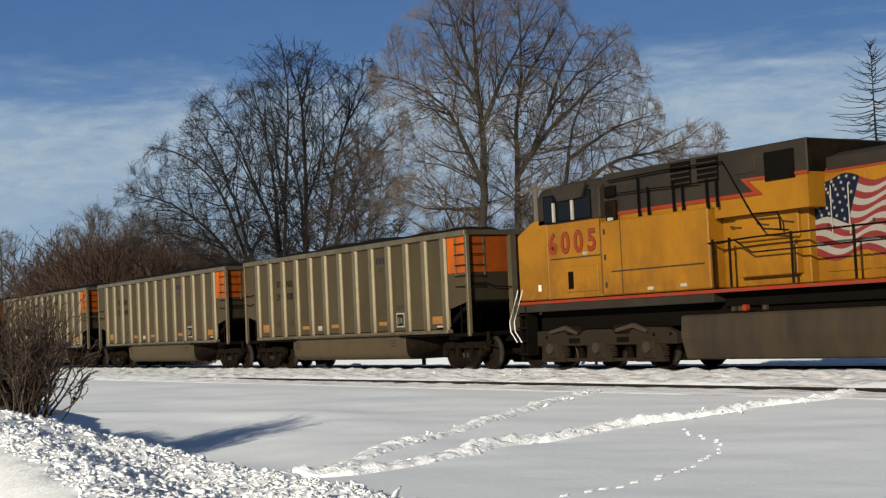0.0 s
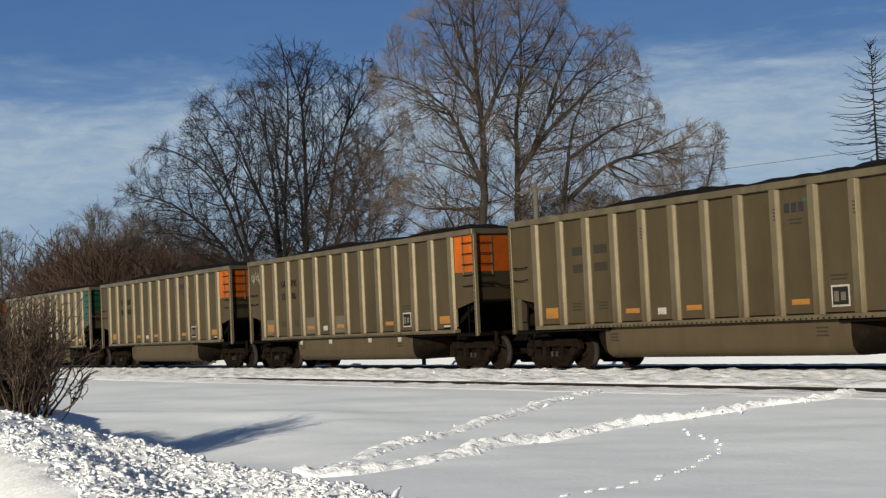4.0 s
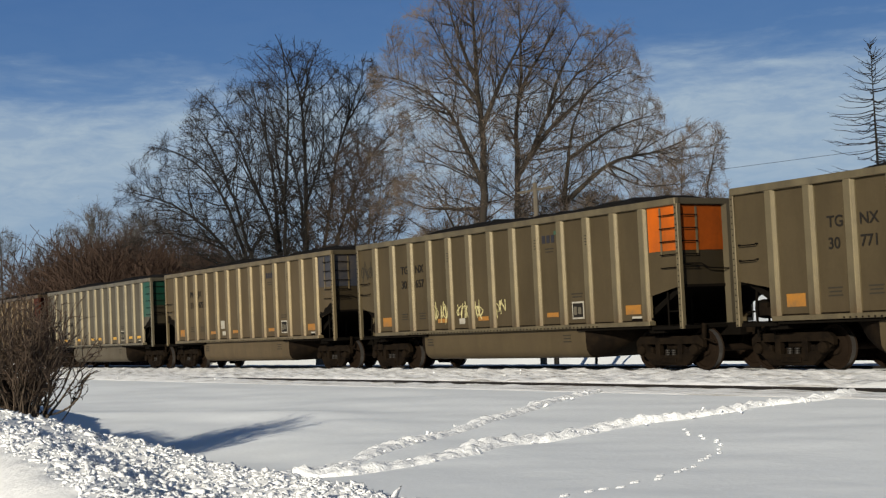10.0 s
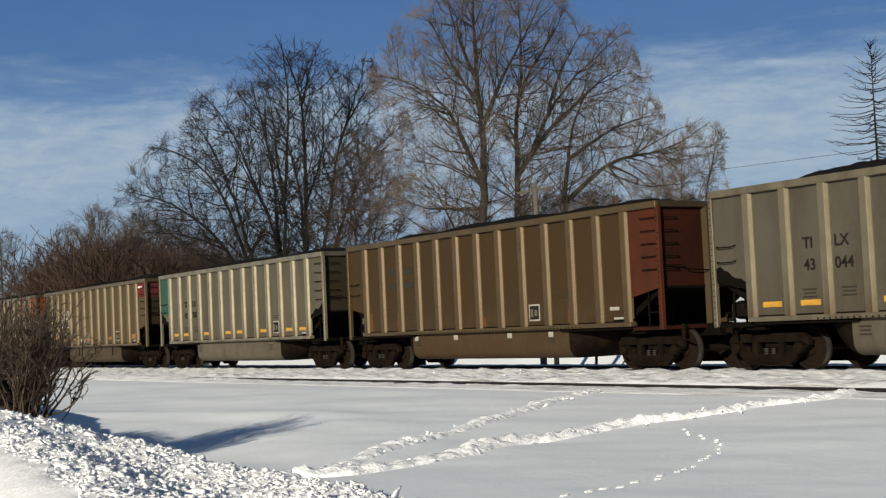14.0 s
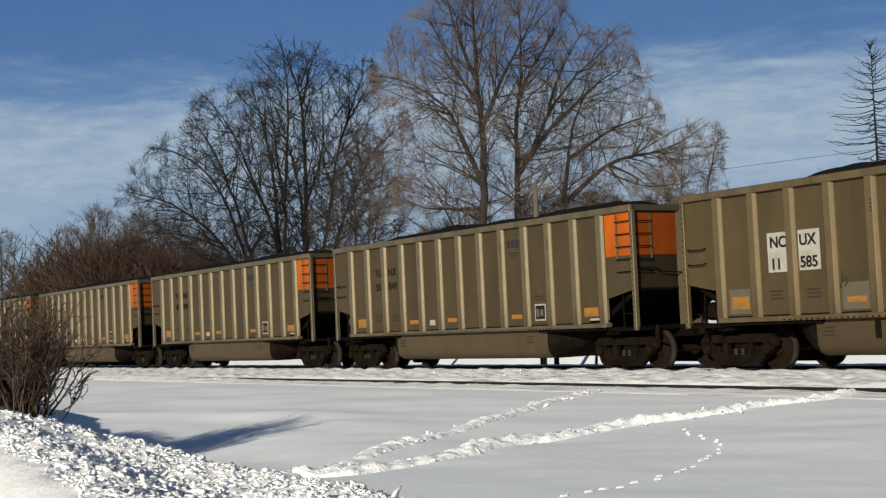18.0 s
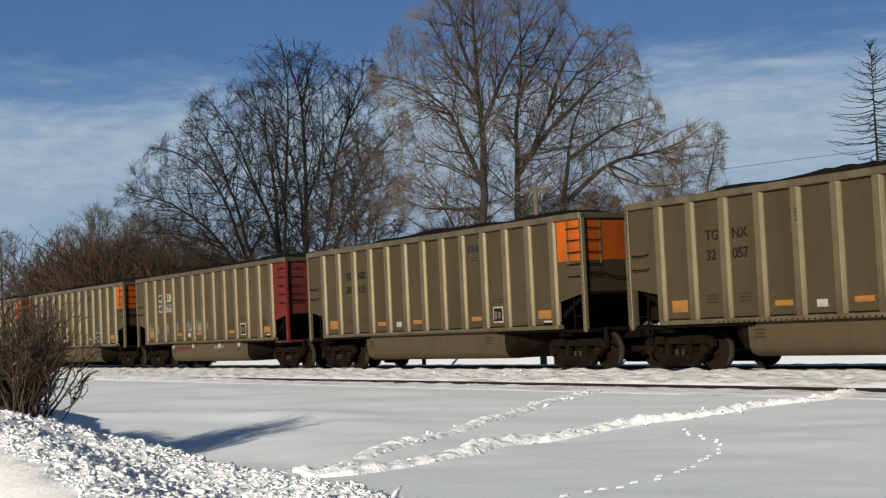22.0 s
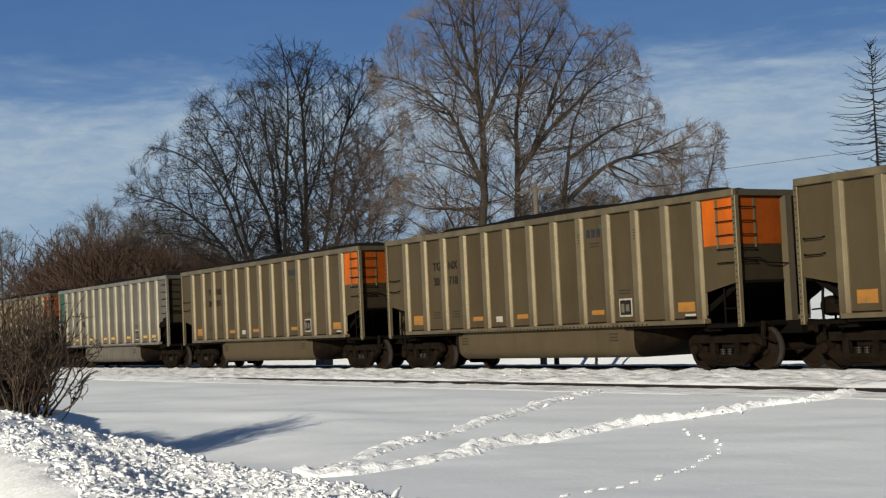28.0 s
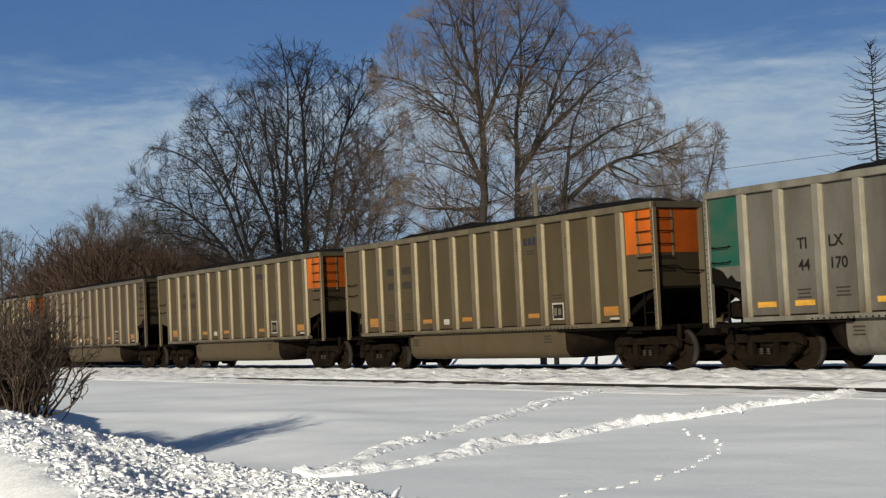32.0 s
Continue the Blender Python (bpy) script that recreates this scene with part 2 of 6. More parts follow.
# ---- mesh helpers ----
def box(bm, x0, x1, y0, y1, z0, z1):
    v = [bm.verts.new(c) for c in ((x0, y0, z0), (x1, y0, z0), (x1, y1, z0), (x0, y1, z0), (x0, y0, z1), (x1, y0, z1), (x1, y1, z1), (x0, y1, z1))]
    for f in ((3, 2, 1, 0), (4, 5, 6, 7), (0, 1, 5, 4), (1, 2, 6, 5), (2, 3, 7, 6), (3, 0, 4, 7)):
        bm.faces.new([v[i] for i in f])


def prism(bm, outline, a, b, axis="y"):
    """A closed outline of 2D points swept from a to b along an axis."""
    def at(p, h):
        return {"y": (p[0], h, p[1]), "x": (h, p[0], p[1]), "z": (p[0], p[1], h)}[axis]
    lo = [bm.verts.new(at(p, a)) for p in outline]
    hi = [bm.verts.new(at(p, b)) for p in outline]
    k = len(outline)
    for i in range(k):
        bm.faces.new((lo[i], lo[(i + 1) % k], hi[(i + 1) % k], hi[i]))
    bm.faces.new(lo[::-1])
    bm.faces.new(hi)


def tube(bm, points, r, sides=6, r_end=None):
    """A round bar along a line of points."""
    points = [Vector(p) for p in points]
    rings = []
    for i, p in enumerate(points):
        d = (points[min(i + 1, len(points) - 1)] - points[max(i - 1, 0)]).normalized()
        a = d.orthogonal().normalized() if abs(d.z) > 0.9 else d.cross(Vector((0, 0, 1))).normalized()
        c = d.cross(a)
        rr = r if r_end is None else r + (r_end - r) * i / (len(points) - 1)
        rings.append([bm.verts.new(p + rr * (math.cos(q) * a + math.sin(q) * c)) for q in (2 * math.pi * j / sides for j in range(sides))])
    for u, w in zip(rings, rings[1:]):
        for j in range(sides):
            bm.faces.new((u[j], u[(j + 1) % sides], w[(j + 1) % sides], w[j]))
    bm.faces.new(rings[0][::-1])
    bm.faces.new(rings[-1])


def lathe(bm, profile, sides=24, centre=(0, 0, 0)):
    """A profile of (radius, y) turned about the y axis."""
    cx, cy, cz = centre
    rings = [[bm.verts.new((cx + r * math.cos(2 * math.pi * j / sides), cy + y, cz + r * math.sin(2 * math.pi * j / sides))) for j in range(sides)] for r, y in profile]
    for u, w in zip(rings, rings[1:]):
        for j in range(sides):
            bm.faces.new((u[j], u[(j + 1) % sides], w[(j + 1) % sides], w[j]))
    bm.faces.new(rings[0][::-1])
    bm.faces.new(rings[-1])


def finished(bm, name, mat, soft_edge=0.0, smooth=False):
    if soft_edge:
        bmesh.ops.bevel(bm, geom=list(bm.edges), offset=soft_edge, segments=1, affect="EDGES", clamp_overlap=True)
    bmesh.ops.recalc_face_normals(bm, faces=list(bm.faces))
    if smooth:
        for f in bm.faces:
            f.smooth = True
    me = bpy.data.meshes.new(name)
    bm.to_mesh(me)
    bm.free()
    me.materials.append(M[mat])
    return me


STORE = {}


def shared(key, mat, build, soft_edge=0.0, smooth=False):
    """The mesh built by build(bm), made once for each key and material."""
    if (key, mat) not in STORE:
        bm = bmesh.new()
        build(bm)
        STORE[key, mat] = finished(bm, key, mat, soft_edge, smooth)
    return STORE[key, mat]


def part(name, mesh, parent, at=(0, 0, 0), label="", turn=0.0, tint=None):
    ob = new(name, mesh)
    ob.parent = parent
    ob.location = at
    if turn:
        ob.rotation_euler = (0, 0, radians(turn))
    if tint:
        ob.color = (*tint, 1)
    if label:
        ob["label"] = label
    return ob


def arrays_mesh(name, verts, faces, mat, smooth=False):
    """A mesh from numpy arrays; faces all of one size."""
    me = bpy.data.meshes.new(name)
    k = faces.shape[1]
    me.vertices.add(len(verts))
    me.vertices.foreach_set("co", np.asarray(verts, np.float32).ravel())
    me.loops.add(faces.size)
    me.loops.foreach_set("vertex_index", faces.astype(np.int32).ravel())
    me.polygons.add(len(faces))
    me.polygons.foreach_set("loop_start", np.arange(0, faces.size, k, dtype=np.int32))
    me.polygons.foreach_set("use_smooth", np.full(len(faces), smooth))
    me.materials.append(M[mat])
    me.update(calc_edges=True)
    return me


LETTERS = {}


def lettering(text, height, mat, bold=0.02):
    """Flat letters of a given height, in the built-in font, as a thin mesh that faces -y; its lower left corner at the origin."""
    key = (text, height, mat)
    if key not in LETTERS:
        cu = bpy.data.curves.new("lettering", "FONT")
        cu.body, cu.size, cu.extrude, cu.offset = text, height * 1.38, 0.003, height * (0.004 if "M" in text else bold)
        ob = bpy.data.objects.new("lettering", cu)
        scene.collection.objects.link(ob)
        bpy.context.view_layer.update()
        me = bpy.data.meshes.new_from_object(ob.evaluated_get(bpy.context.evaluated_depsgraph_get()))
        bpy.data.objects.remove(ob)
        me.transform(Matrix.Rotation(radians(90), 4, "X"))
        me.materials.clear()
        me.materials.append(M[mat])
        LETTERS[key] = me
    return LETTERS[key]


# ---- ground ----
TRACK_Y, SIDING_Y = 22.13, 17.33      # the centre lines of the two tracks
rng = np.random.default_rng(7)


def smoothstep(a, b, v):
    k = np.clip((v - a) / (b - a), 0, 1)
    return k * k * (3 - 2 * k)


def wave_field(x, y, seed, length, octaves=3):
    """A smooth field of summed waves in -1..1."""
    r = np.random.default_rng(seed)
    total, amp, weight = 0, 1.0, 0.0
    for o in range(octaves):
        for k in range(4):
            a, p = r.uniform(0, 2 * math.pi, 2)
            w = 2 * math.pi / (length * r.uniform(0.7, 1.4) / 2 ** o)
            total = total + amp * np.sin((x * math.cos(a) + y * math.sin(a)) * w + p)
            weight += amp * 0.5
        amp *= 0.5
    return total / weight


def bank_height(x, y):
    """The ploughed bank: a crest that runs out to the east, steep behind, gently sloped in front."""
    top = np.interp(x, [-60, -25, -21.5, -20.4, -18.5, -16.7, -16.1, -15.6, -15.0, -13.5, -12.0, -10.5, -8.5], [0.9, 0.9, 0.70, 0.46, 0.36, 0.40, 0.41, 0.36, 0.235, 0.16, 0.14, 0.13, 0.08])
    crest = np.interp(x, [-60, -25, -20.4, -18.5, -16.7, -15.6, -15.0, -13.5, -8], [11.0, 5.9, 5.1, 4.75, 5.15, 5.55, 5.75, 5.75, 5.55])
    d = y - crest
    across = np.where(d > 0, smoothstep(0.55, 0.0, d), 0.62 + 0.38 * smoothstep(-3.5, 0.0, d))
    return top * across


def ground_height(x, y):
    z = -0.22 + 0.14 * smoothstep(9.0, 15.4, y)
    z = z + 0.02 * smoothstep(15.2, 16.0, y)
    z = z - 1.05 * smoothstep(24.8, 28.5, y) + 1.40 * smoothstep(35.0, 39.0, y)
    z = z + 2.1 * smoothstep(36.0, 56.0, y) * smoothstep(-72.0, -52.0, x)
    roll_ = wave_field(x, y, 3, 9.0, 2)
    z = z + 0.03 * roll_ * smoothstep(15.5, 13.0, y) + 0.10 * roll_ * smoothstep(27, 34, y)
    # a hollow behind the bank
    z = z - 0.21 * np.exp(-(((x + 18.5) / 5.0) ** 2 + ((y - 6.9) / 1.5) ** 2))
    # a low wind-blown ridge, running along the bank
    z = z + 0.07 * np.exp(-(((y - 9.9 - 0.30 * (x + 24)) / 0.55) ** 2)) * smoothstep(-33, -28, x) * smoothstep(-18.5, -22.5, x)
    # long shallow drifts
    z = z + (0.015 * wave_field(x * 0.35, y, 8, 2.6, 2) + 0.008 * wave_field(x * 0.45, y, 9, 0.9, 2)) * smoothstep(6.5, 8.0, y) * smoothstep(15.4, 14.0, y)
    return z


def sheet(name, xs, ys, height, mat, smooth=True):
    gx, gy = np.meshgrid(xs, ys)
    gz = height(gx, gy)
    nx, ny = len(xs), len(ys)
    verts = np.stack([gx, gy, gz], -1).reshape(-1, 3)
    i = np.arange(nx * ny).reshape(ny, nx)
    faces = np.stack([i[:-1, :-1], i[:-1, 1:], i[1:, 1:], i[1:, :-1]], -1).reshape(-1, 4)
    return new(name, arrays_mesh(name, verts, faces, mat, smooth))


def graded(lo, hi, a, b, step, growth=1.25):
    """Even steps from a to b, growing steps out to lo and hi."""
    mid = list(np.arange(a, b + step / 2, step))
    left, right, s = [], [], step
    while mid[0] - sum(left) > lo or mid[-1] + sum(right) < hi:
        s *= growth
        left.append(s)
        right.append(s)
    left = mid[0] - np.cumsum(left)
    right = mid[-1] + np.cumsum(right)
    return np.array(sorted([v for v in left if v > lo] + [lo]) + mid + [v for v in right if v < hi] + [hi])


ground = tagged(sheet("ground", graded(-3000, 3000, -60, 0, 0.3), graded(-600, 3000, 1, 30, 0.25), ground_height, "snow"),
                "wide snow-covered field, smooth and wind-settled", "snow field", kind="structure")


def lane_height(x, y):
    """Snow over the tracks: the siding's far rail is buried, its near rail shows only towards the east."""
    deep = 0.025 * smoothstep(16.7, 16.95, y) * smoothstep(21.2, 20.7, y)
    low = -0.085 * (1 - smoothstep(16.7, 16.95, y)) * smoothstep(-44.0, -34.0, x + 3 * wave_field(x, y * 0.0, 14, 9.0, 2))
    low = low + 0.03 * (1 - smoothstep(16.7, 16.95, y))
    track = -0.075 * smoothstep(20.7, 21.2, y)
    z = deep + low + track + (0.030 * wave_field(x * 0.7, y, 11, 0.60, 2) + 0.030 * wave_field(x * 0.8, y, 12, 0.42, 2)) * (0.35 + 0.65 * smoothstep(16.7, 17.2, y)) * (1 - 0.6 * smoothstep(20.9, 21.2, y))
    under = ground_height(x, y)
    edge = smoothstep(15.3, 16.3, y) * smoothstep(25.7, 24.8, y)
    return under + (z - under) * edge + 0.004 - 0.05 * (edge < 0.01)


tagged(sheet("trackbed", np.concatenate([np.arange(-680, -90, 3.0), np.arange(-90, 0, 0.16), np.arange(0, 480, 4.0)]),
             np.concatenate([np.arange(15.2, 25.2, 0.12), [25.4, 25.75]]), lane_height, "snow_dirty"),
       "rough trackside snow with patches of bare ballast", "snow", kind="structure")


def rail_line(name, y):
    bm = bmesh.new()
    outline = [(-0.07, -0.17), (0.07, -0.17), (0.07, -0.155), (0.012, -0.14), (0.012, -0.045), (0.036, -0.035), (0.036, -0.003), (0.028, 0.0), (-0.028, 0.0), (-0.036, -0.003),
               (-0.036, -0.035), (-0.012, -0.045), (-0.012, -0.14), (-0.07, -0.155)]
    prism(bm, [(y + p, q) for p, q in outline], -680, 480, "x")
    ob = new(name, finished(bm, name, "rail_steel"))
    return tagged(ob, "dark rusted steel rail lying in snow", "rail", "rails", "structure")


for y in (SIDING_Y - 0.75, SIDING_Y + 0.75, TRACK_Y - 0.75, TRACK_Y + 0.75):
    rail_line("rail", y)


# ---- ploughed bank in front, clods, trodden trails ----
def bank_surface(x, y):
    h = bank_height(x, y)
    lumps = 0.030 * wave_field(x, y, 21, 0.36, 3) + 0.03 * wave_field(x, y, 22, 1.7, 2)
    calm = smoothstep(-0.10, 0.25, y - 3.16 + 0.126 * (x + 11.4))      # a smooth drift in front of the clods
    b = y - 3.16 + 0.126 * (x + 11.4)
    h = h + 0.38 * smoothstep(-1.0, 0.05, b) * smoothstep(1.7, 0.1, b)
    lumps = lumps * (0.15 + 0.85 * calm)
    return ground_height(x, y) + h + lumps * smoothstep(0.0, 0.12, h) - 0.04 * smoothstep(0.06, 0.0, h) - 0.02


tagged(sheet("snow_bank", np.concatenate([np.arange(-60, -28, 0.6), np.arange(-28, -7.4, 0.08)]), np.concatenate([np.arange(-6, 1, 0.3), np.arange(1, 7.6, 0.07)]), bank_surface, "snow_bank"),
       "long bank of ploughed, lumpy snow", "snow bank", kind="structure")


def clod_shapes(count, seed):
    """Irregular clod forms: jittered boxes with cut corners, as unit vertex sets."""
    r = np.random.default_rng(seed)
    base = np.array([(-1, -1, -1), (1, -1, -1), (1, 1, -1), (-1, 1, -1), (-1, -1, 1), (1, -1, 1), (1, 1, 1), (-1, 1, 1), (0, 0, 1.35), (0, -1.3, 0), (1.3, 0, 0), (0, 1.3, 0), (-1.3, 0, 0), (0, 0, -1.3)], float)
    base[:8] *= 0.78
    faces = []
    for quad, apex in (((4, 5, 6, 7), 8), ((0, 1, 5, 4), 9), ((1, 2, 6, 5), 10), ((2, 3, 7, 6), 11), ((3, 0, 4, 7), 12), ((3, 2, 1, 0), 13)):
        faces += [(quad[i], quad[(i + 1) % 4], apex) for i in range(4)]
    return [base * r.uniform(0.45, 1.3, (14, 1)) + r.normal(0, 0.14, (14, 3)) for _ in range(count)], np.array(faces)


def clods(name, places, sizes, mat, label, seed):
    shapes, faces = clod_shapes(24, seed)
    r = np.random.default_rng(seed)
    vs, fs = [], []
    for i, (p, s) in enumerate(zip(places, sizes)):
        rot = np.array(Euler((r.normal(0, 0.45), r.normal(0, 0.45), r.uniform(0, 6.28))).to_matrix())
        vs.append((shapes[i % 24] * np.array([r.uniform(0.9, 1.9), r.uniform(0.7, 1.2), r.uniform(0.38, 0.70)])) @ rot.T * s + p)
        fs.append(faces + 14 * i)
    ob = new(name, arrays_mesh(name, np.concatenate(vs), np.concatenate(fs), mat, True))
    return tagged(ob, label, "snow clods", kind="stuff")


N_CLOD = 24000
cx = -8.8 - 17.0 * rng.random(N_CLOD) ** 1.4
cy = 6.5 - 4.6 * rng.random(N_CLOD)
keep = (bank_height(cx, cy) > 0.02) & (cy > -0.20 * cx - 0.2) & (cy > 3.16 - 0.126 * (cx + 11.4) + 0.16 * rng.random(N_CLOD))
cx, cy = cx[keep], cy[keep]
cs = 0.011 + 0.028 * rng.random(len(cx)) ** 2.6 + 0.018 * (rng.random(len(cx)) > 0.985)
clods("snow_clods", np.stack([cx, cy, bank_surface(cx, cy) - 0.25 * cs], 1), cs, "snow_clod", "broken clods of hard snow strewn over the bank", 5)


def path_points(nodes, step):
    """Points at even steps along a smooth line through the nodes."""
    out = []
    k = len(nodes)
    for i in range(k - 1):
        p0, p1, p2, p3 = (np.array(nodes[min(max(j, 0), k - 1)]) for j in (i - 1, i, i + 1, i + 2))
        m = max(2, int(np.linalg.norm(p2 - p1) / step))
        for t in np.arange(m) / m:
            out.append(0.5 * ((2 * p1) + (p2 - p0) * t + (2 * p0 - 5 * p1 + 4 * p2 - p3) * t * t + (3 * p1 - p0 - 3 * p2 + p3) * t ** 3))
    return np.array(out)


def trail(name, nodes, half, height, label, seed):
    """A trodden strip: rough, piled at its edges, sunk in the middle."""
    c = path_points(nodes, 0.07)
    d = np.gradient(c, axis=0)
    d /= np.linalg.norm(d, axis=1)[:, None]
    side = np.stack([-d[:, 1], d[:, 0]], 1)
    w = np.linspace(-1, 1, 15)
    r = np.random.default_rng(seed)
    swell = 0.65 + 0.35 * np.sin(np.arange(len(c)) * 0.07 * 2.2 + r.uniform(0, 6)) * np.sin(np.arange(len(c)) * 0.021 + 1)
    half = np.interp(np.linspace(0, 1, len(c)), np.linspace(0, 1, len(half)), half)[:, None]
    gx = c[:, :1] + side[:, :1] * w * half
    gy = c[:, 1:] + side[:, 1:] * w * half
    rough = wave_field(gx, gy, seed, 0.26, 3)
    uneven = wave_field(c[:, :1], c[:, 1:], seed + 5, 1.3, 2)
    shape = (1 - np.abs(w * (1.15 - 0.15 * uneven) - 0.2 * uneven) ** 3).clip(0) * (0.55 + 0.45 * swell[:, None])
    gz = ground_height(gx, gy) - 0.03 + height * shape * (0.9 + 0.38 * rough)
    nv = len(w)
    i = np.arange(len(c) * nv).reshape(len(c), nv)
    faces = np.stack([i[:-1, :-1], i[:-1, 1:], i[1:, 1:], i[1:, :-1]], -1).reshape(-1, 4)
    ob = new(name, arrays_mesh(name, np.stack([gx, gy, gz], -1).reshape(-1, 3), faces, "snow_fresh", True))
    tagged(ob, label, "snow trail", kind="structure")
    return c, side


trails = [
    trail("trodden_trail", [(-12.9, 5.9), (-13.3, 6.3), (-14.2, 7.4), (-15.2, 8.7), (-16.2, 10.2), (-17.5, 12.1), (-19.0, 14.2), (-19.8, 15.6)], (0.22, 0.24, 0.22, 0.18), 0.10, "narrow trail trodden through smooth snow", 31),
    trail("ploughed_trail", [(-13.41, 6.45), (-13.17, 6.87), (-13.33, 7.64), (-13.56, 8.52), (-14.0, 9.29), (-14.11, 9.94), (-14.16, 10.59), (-14.34, 11.55), (-14.26, 12.55), (-14.18, 13.5), (-14.32, 14.17), (-14.25, 15.23), (-14.53, 16.25)], (0.16, 0.22, 0.26, 0.30, 0.34, 0.34, 0.30, 0.24, 0.16, 0.15, 0.19, 0.20, 0.12), 0.13, "wide churned-up trail through smooth snow", 32)]
for (c, side), wide, amount, seed in zip(trails, (0.26, 0.36), (60, 110), (41, 42)):
    r = np.random.default_rng(seed)
    k = r.integers(0, len(c), amount)
    off = r.normal(0, wide * 0.6, amount)[:, None]
    p = c[k] + side[k] * off
    s = 0.008 + 0.026 * r.random(amount) ** 3
    clods("trail_clods", np.stack([p[:, 0], p[:, 1], ground_height(p[:, 0], p[:, 1]) + 0.03], 1), s, "snow_fresh", "small clods of snow thrown up beside a trail", seed)


# snow kicked up between the rails
r = np.random.default_rng(55)
kx, ky = -75 + 62 * r.random(420) ** 0.8, np.concatenate([r.uniform(17.0, 20.8, 300), r.normal(16.1, 0.2, 120)])
ks = 0.012 + 0.024 * r.random(420) ** 2
clods("trackside_clods", np.stack([kx, ky, lane_height(kx, ky) - 0.65 * ks], 1), ks, "snow_dirty", "small lumps of snow along the rails", 56)


def paw_print(bm):
    k = 10
    rim = [bm.verts.new((0.075 * math.cos(2 * math.pi * j / k), 0.03 * math.sin(2 * math.pi * j / k), 0.0)) for j in range(k)]
    top = [bm.verts.new((0.056 * math.cos(2 * math.pi * j / k), 0.02 * math.sin(2 * math.pi * j / k) + 0.008, 0.016)) for j in range(k)]
    mid = bm.verts.new((0.0, -0.01, 0.008))
    for j in range(k):
        bm.faces.new((rim[j], rim[(j + 1) % k], top[(j + 1) % k], top[j]))
        bm.faces.new((top[j], top[(j + 1) % k], mid))


prints = path_points([(-9.2, 6.7), (-9.44, 7.26), (-9.51, 7.69), (-9.63, 8.11), (-9.97, 8.81), (-10.48, 9.56), (-10.98, 10.26), (-11.63, 10.75), (-12.24, 11.05), (-13.21, 11.66)], 0.23)
r = np.random.default_rng(9)
for i, (x, y) in enumerate(prints):
    x, y = x + 0.03 * (-1) ** i + r.normal(0, 0.015), y + r.normal(0, 0.03)
    ob = new("footprint", shared("footprint", "snow_fresh", paw_print))
    ob.matrix_basis = pose(x, y, float(ground_height(np.array(x), np.array(y))) - 0.002, 0, 0, math.degrees(math.atan2(*(prints[min(i + 1, len(prints) - 1)] - prints[max(i - 1, 0)])[::-1])))
    tagged(ob, "small animal footprint pressed into snow", "footprint", "line of footprints", "structure")


# ---- coal cars ----
HALF, SIDE = 7.30, 1.58               # half length between corner posts, half width
RIBS = [-6.23 + 1.03 * k for k in range(13)]


def u_rib(bm):
    """A hat-section post, its foot at z 0: a flat face and two slanting flanks."""
    prism(bm, [(-0.155, 0.0), (-0.125, -0.075), (-0.095, -0.108), (0.062, -0.108), (0.082, -0.098), (0.130, -0.044), (0.150, 0.0)], 0.0, 2.56, "z")


def rib_mesh():
    """Flanks towards +x take a slightly brighter metal: their highlight is put into the colour."""
    if "rib" not in STORE:
        me = shared("rib", "rib", u_rib)
        me.materials.append(M["rib_flank"])
        for p in me.polygons:
            if p.normal.x > 0.3 and abs(p.normal.z) < 0.5:
                p.material_index = 1
        STORE["rib"] = me
    return STORE["rib"]


def grab_iron(bm):
    tube(bm, [(-0.25, 0, 0.0), (-0.25, -0.07, 0.0), (-0.23, -0.085, -0.02), (0.23, -0.085, -0.02), (0.25, -0.07, 0.0), (0.25, 0, 0.0)], 0.014, 5)


def corner_sheet(bm):
    prism(bm, [(0, 1.66), (1.10, 1.87), (1.10, 3.68), (0, 3.68)], -0.03, 0.0, "y")


def end_post(bm):
    prism(bm, [(0.0, -0.14), (0.13, -0.09), (0.13, 0.09), (0.0, 0.14)], 1.02, 3.68, "z")


def tub_rows(bm, xs):
    rows = []
    for x in xs:
        k = max(0.0, (abs(x) - 3.7) / 1.4)
        w, low = 1.43 - 0.95 * k ** 1.5, 0.30 + 0.60 * k ** 1.25
        ring = [(-w, 1.03), (-w, 0.72 + 0.25 * k)]
        ring += [(-w + 0.30 * (1 - math.cos(a)), low + 0.30 * (1 - math.sin(a))) for a in (0.35, 0.8, 1.2, 1.57)]
        ring += [(-p, q) for p, q in ring[::-1]]
        rows.append([bm.verts.new((x, y, min(z, 1.03))) for y, z in ring])
    for u, v in zip(rows, rows[1:]):
        for j in range(len(u) - 1):
            bm.faces.new((u[j], u[j + 1], v[j + 1], v[j]))
    return rows


def tub_shell(bm):
    tub_rows(bm, [-3.72, -2, 0, 2, 3.72])


def tub_end(bm):
    rows = tub_rows(bm, [3.72, 3.85, 4.0, 4.2, 4.45, 4.75, 5.05])
    bm.faces.new(rows[-1][::-1])


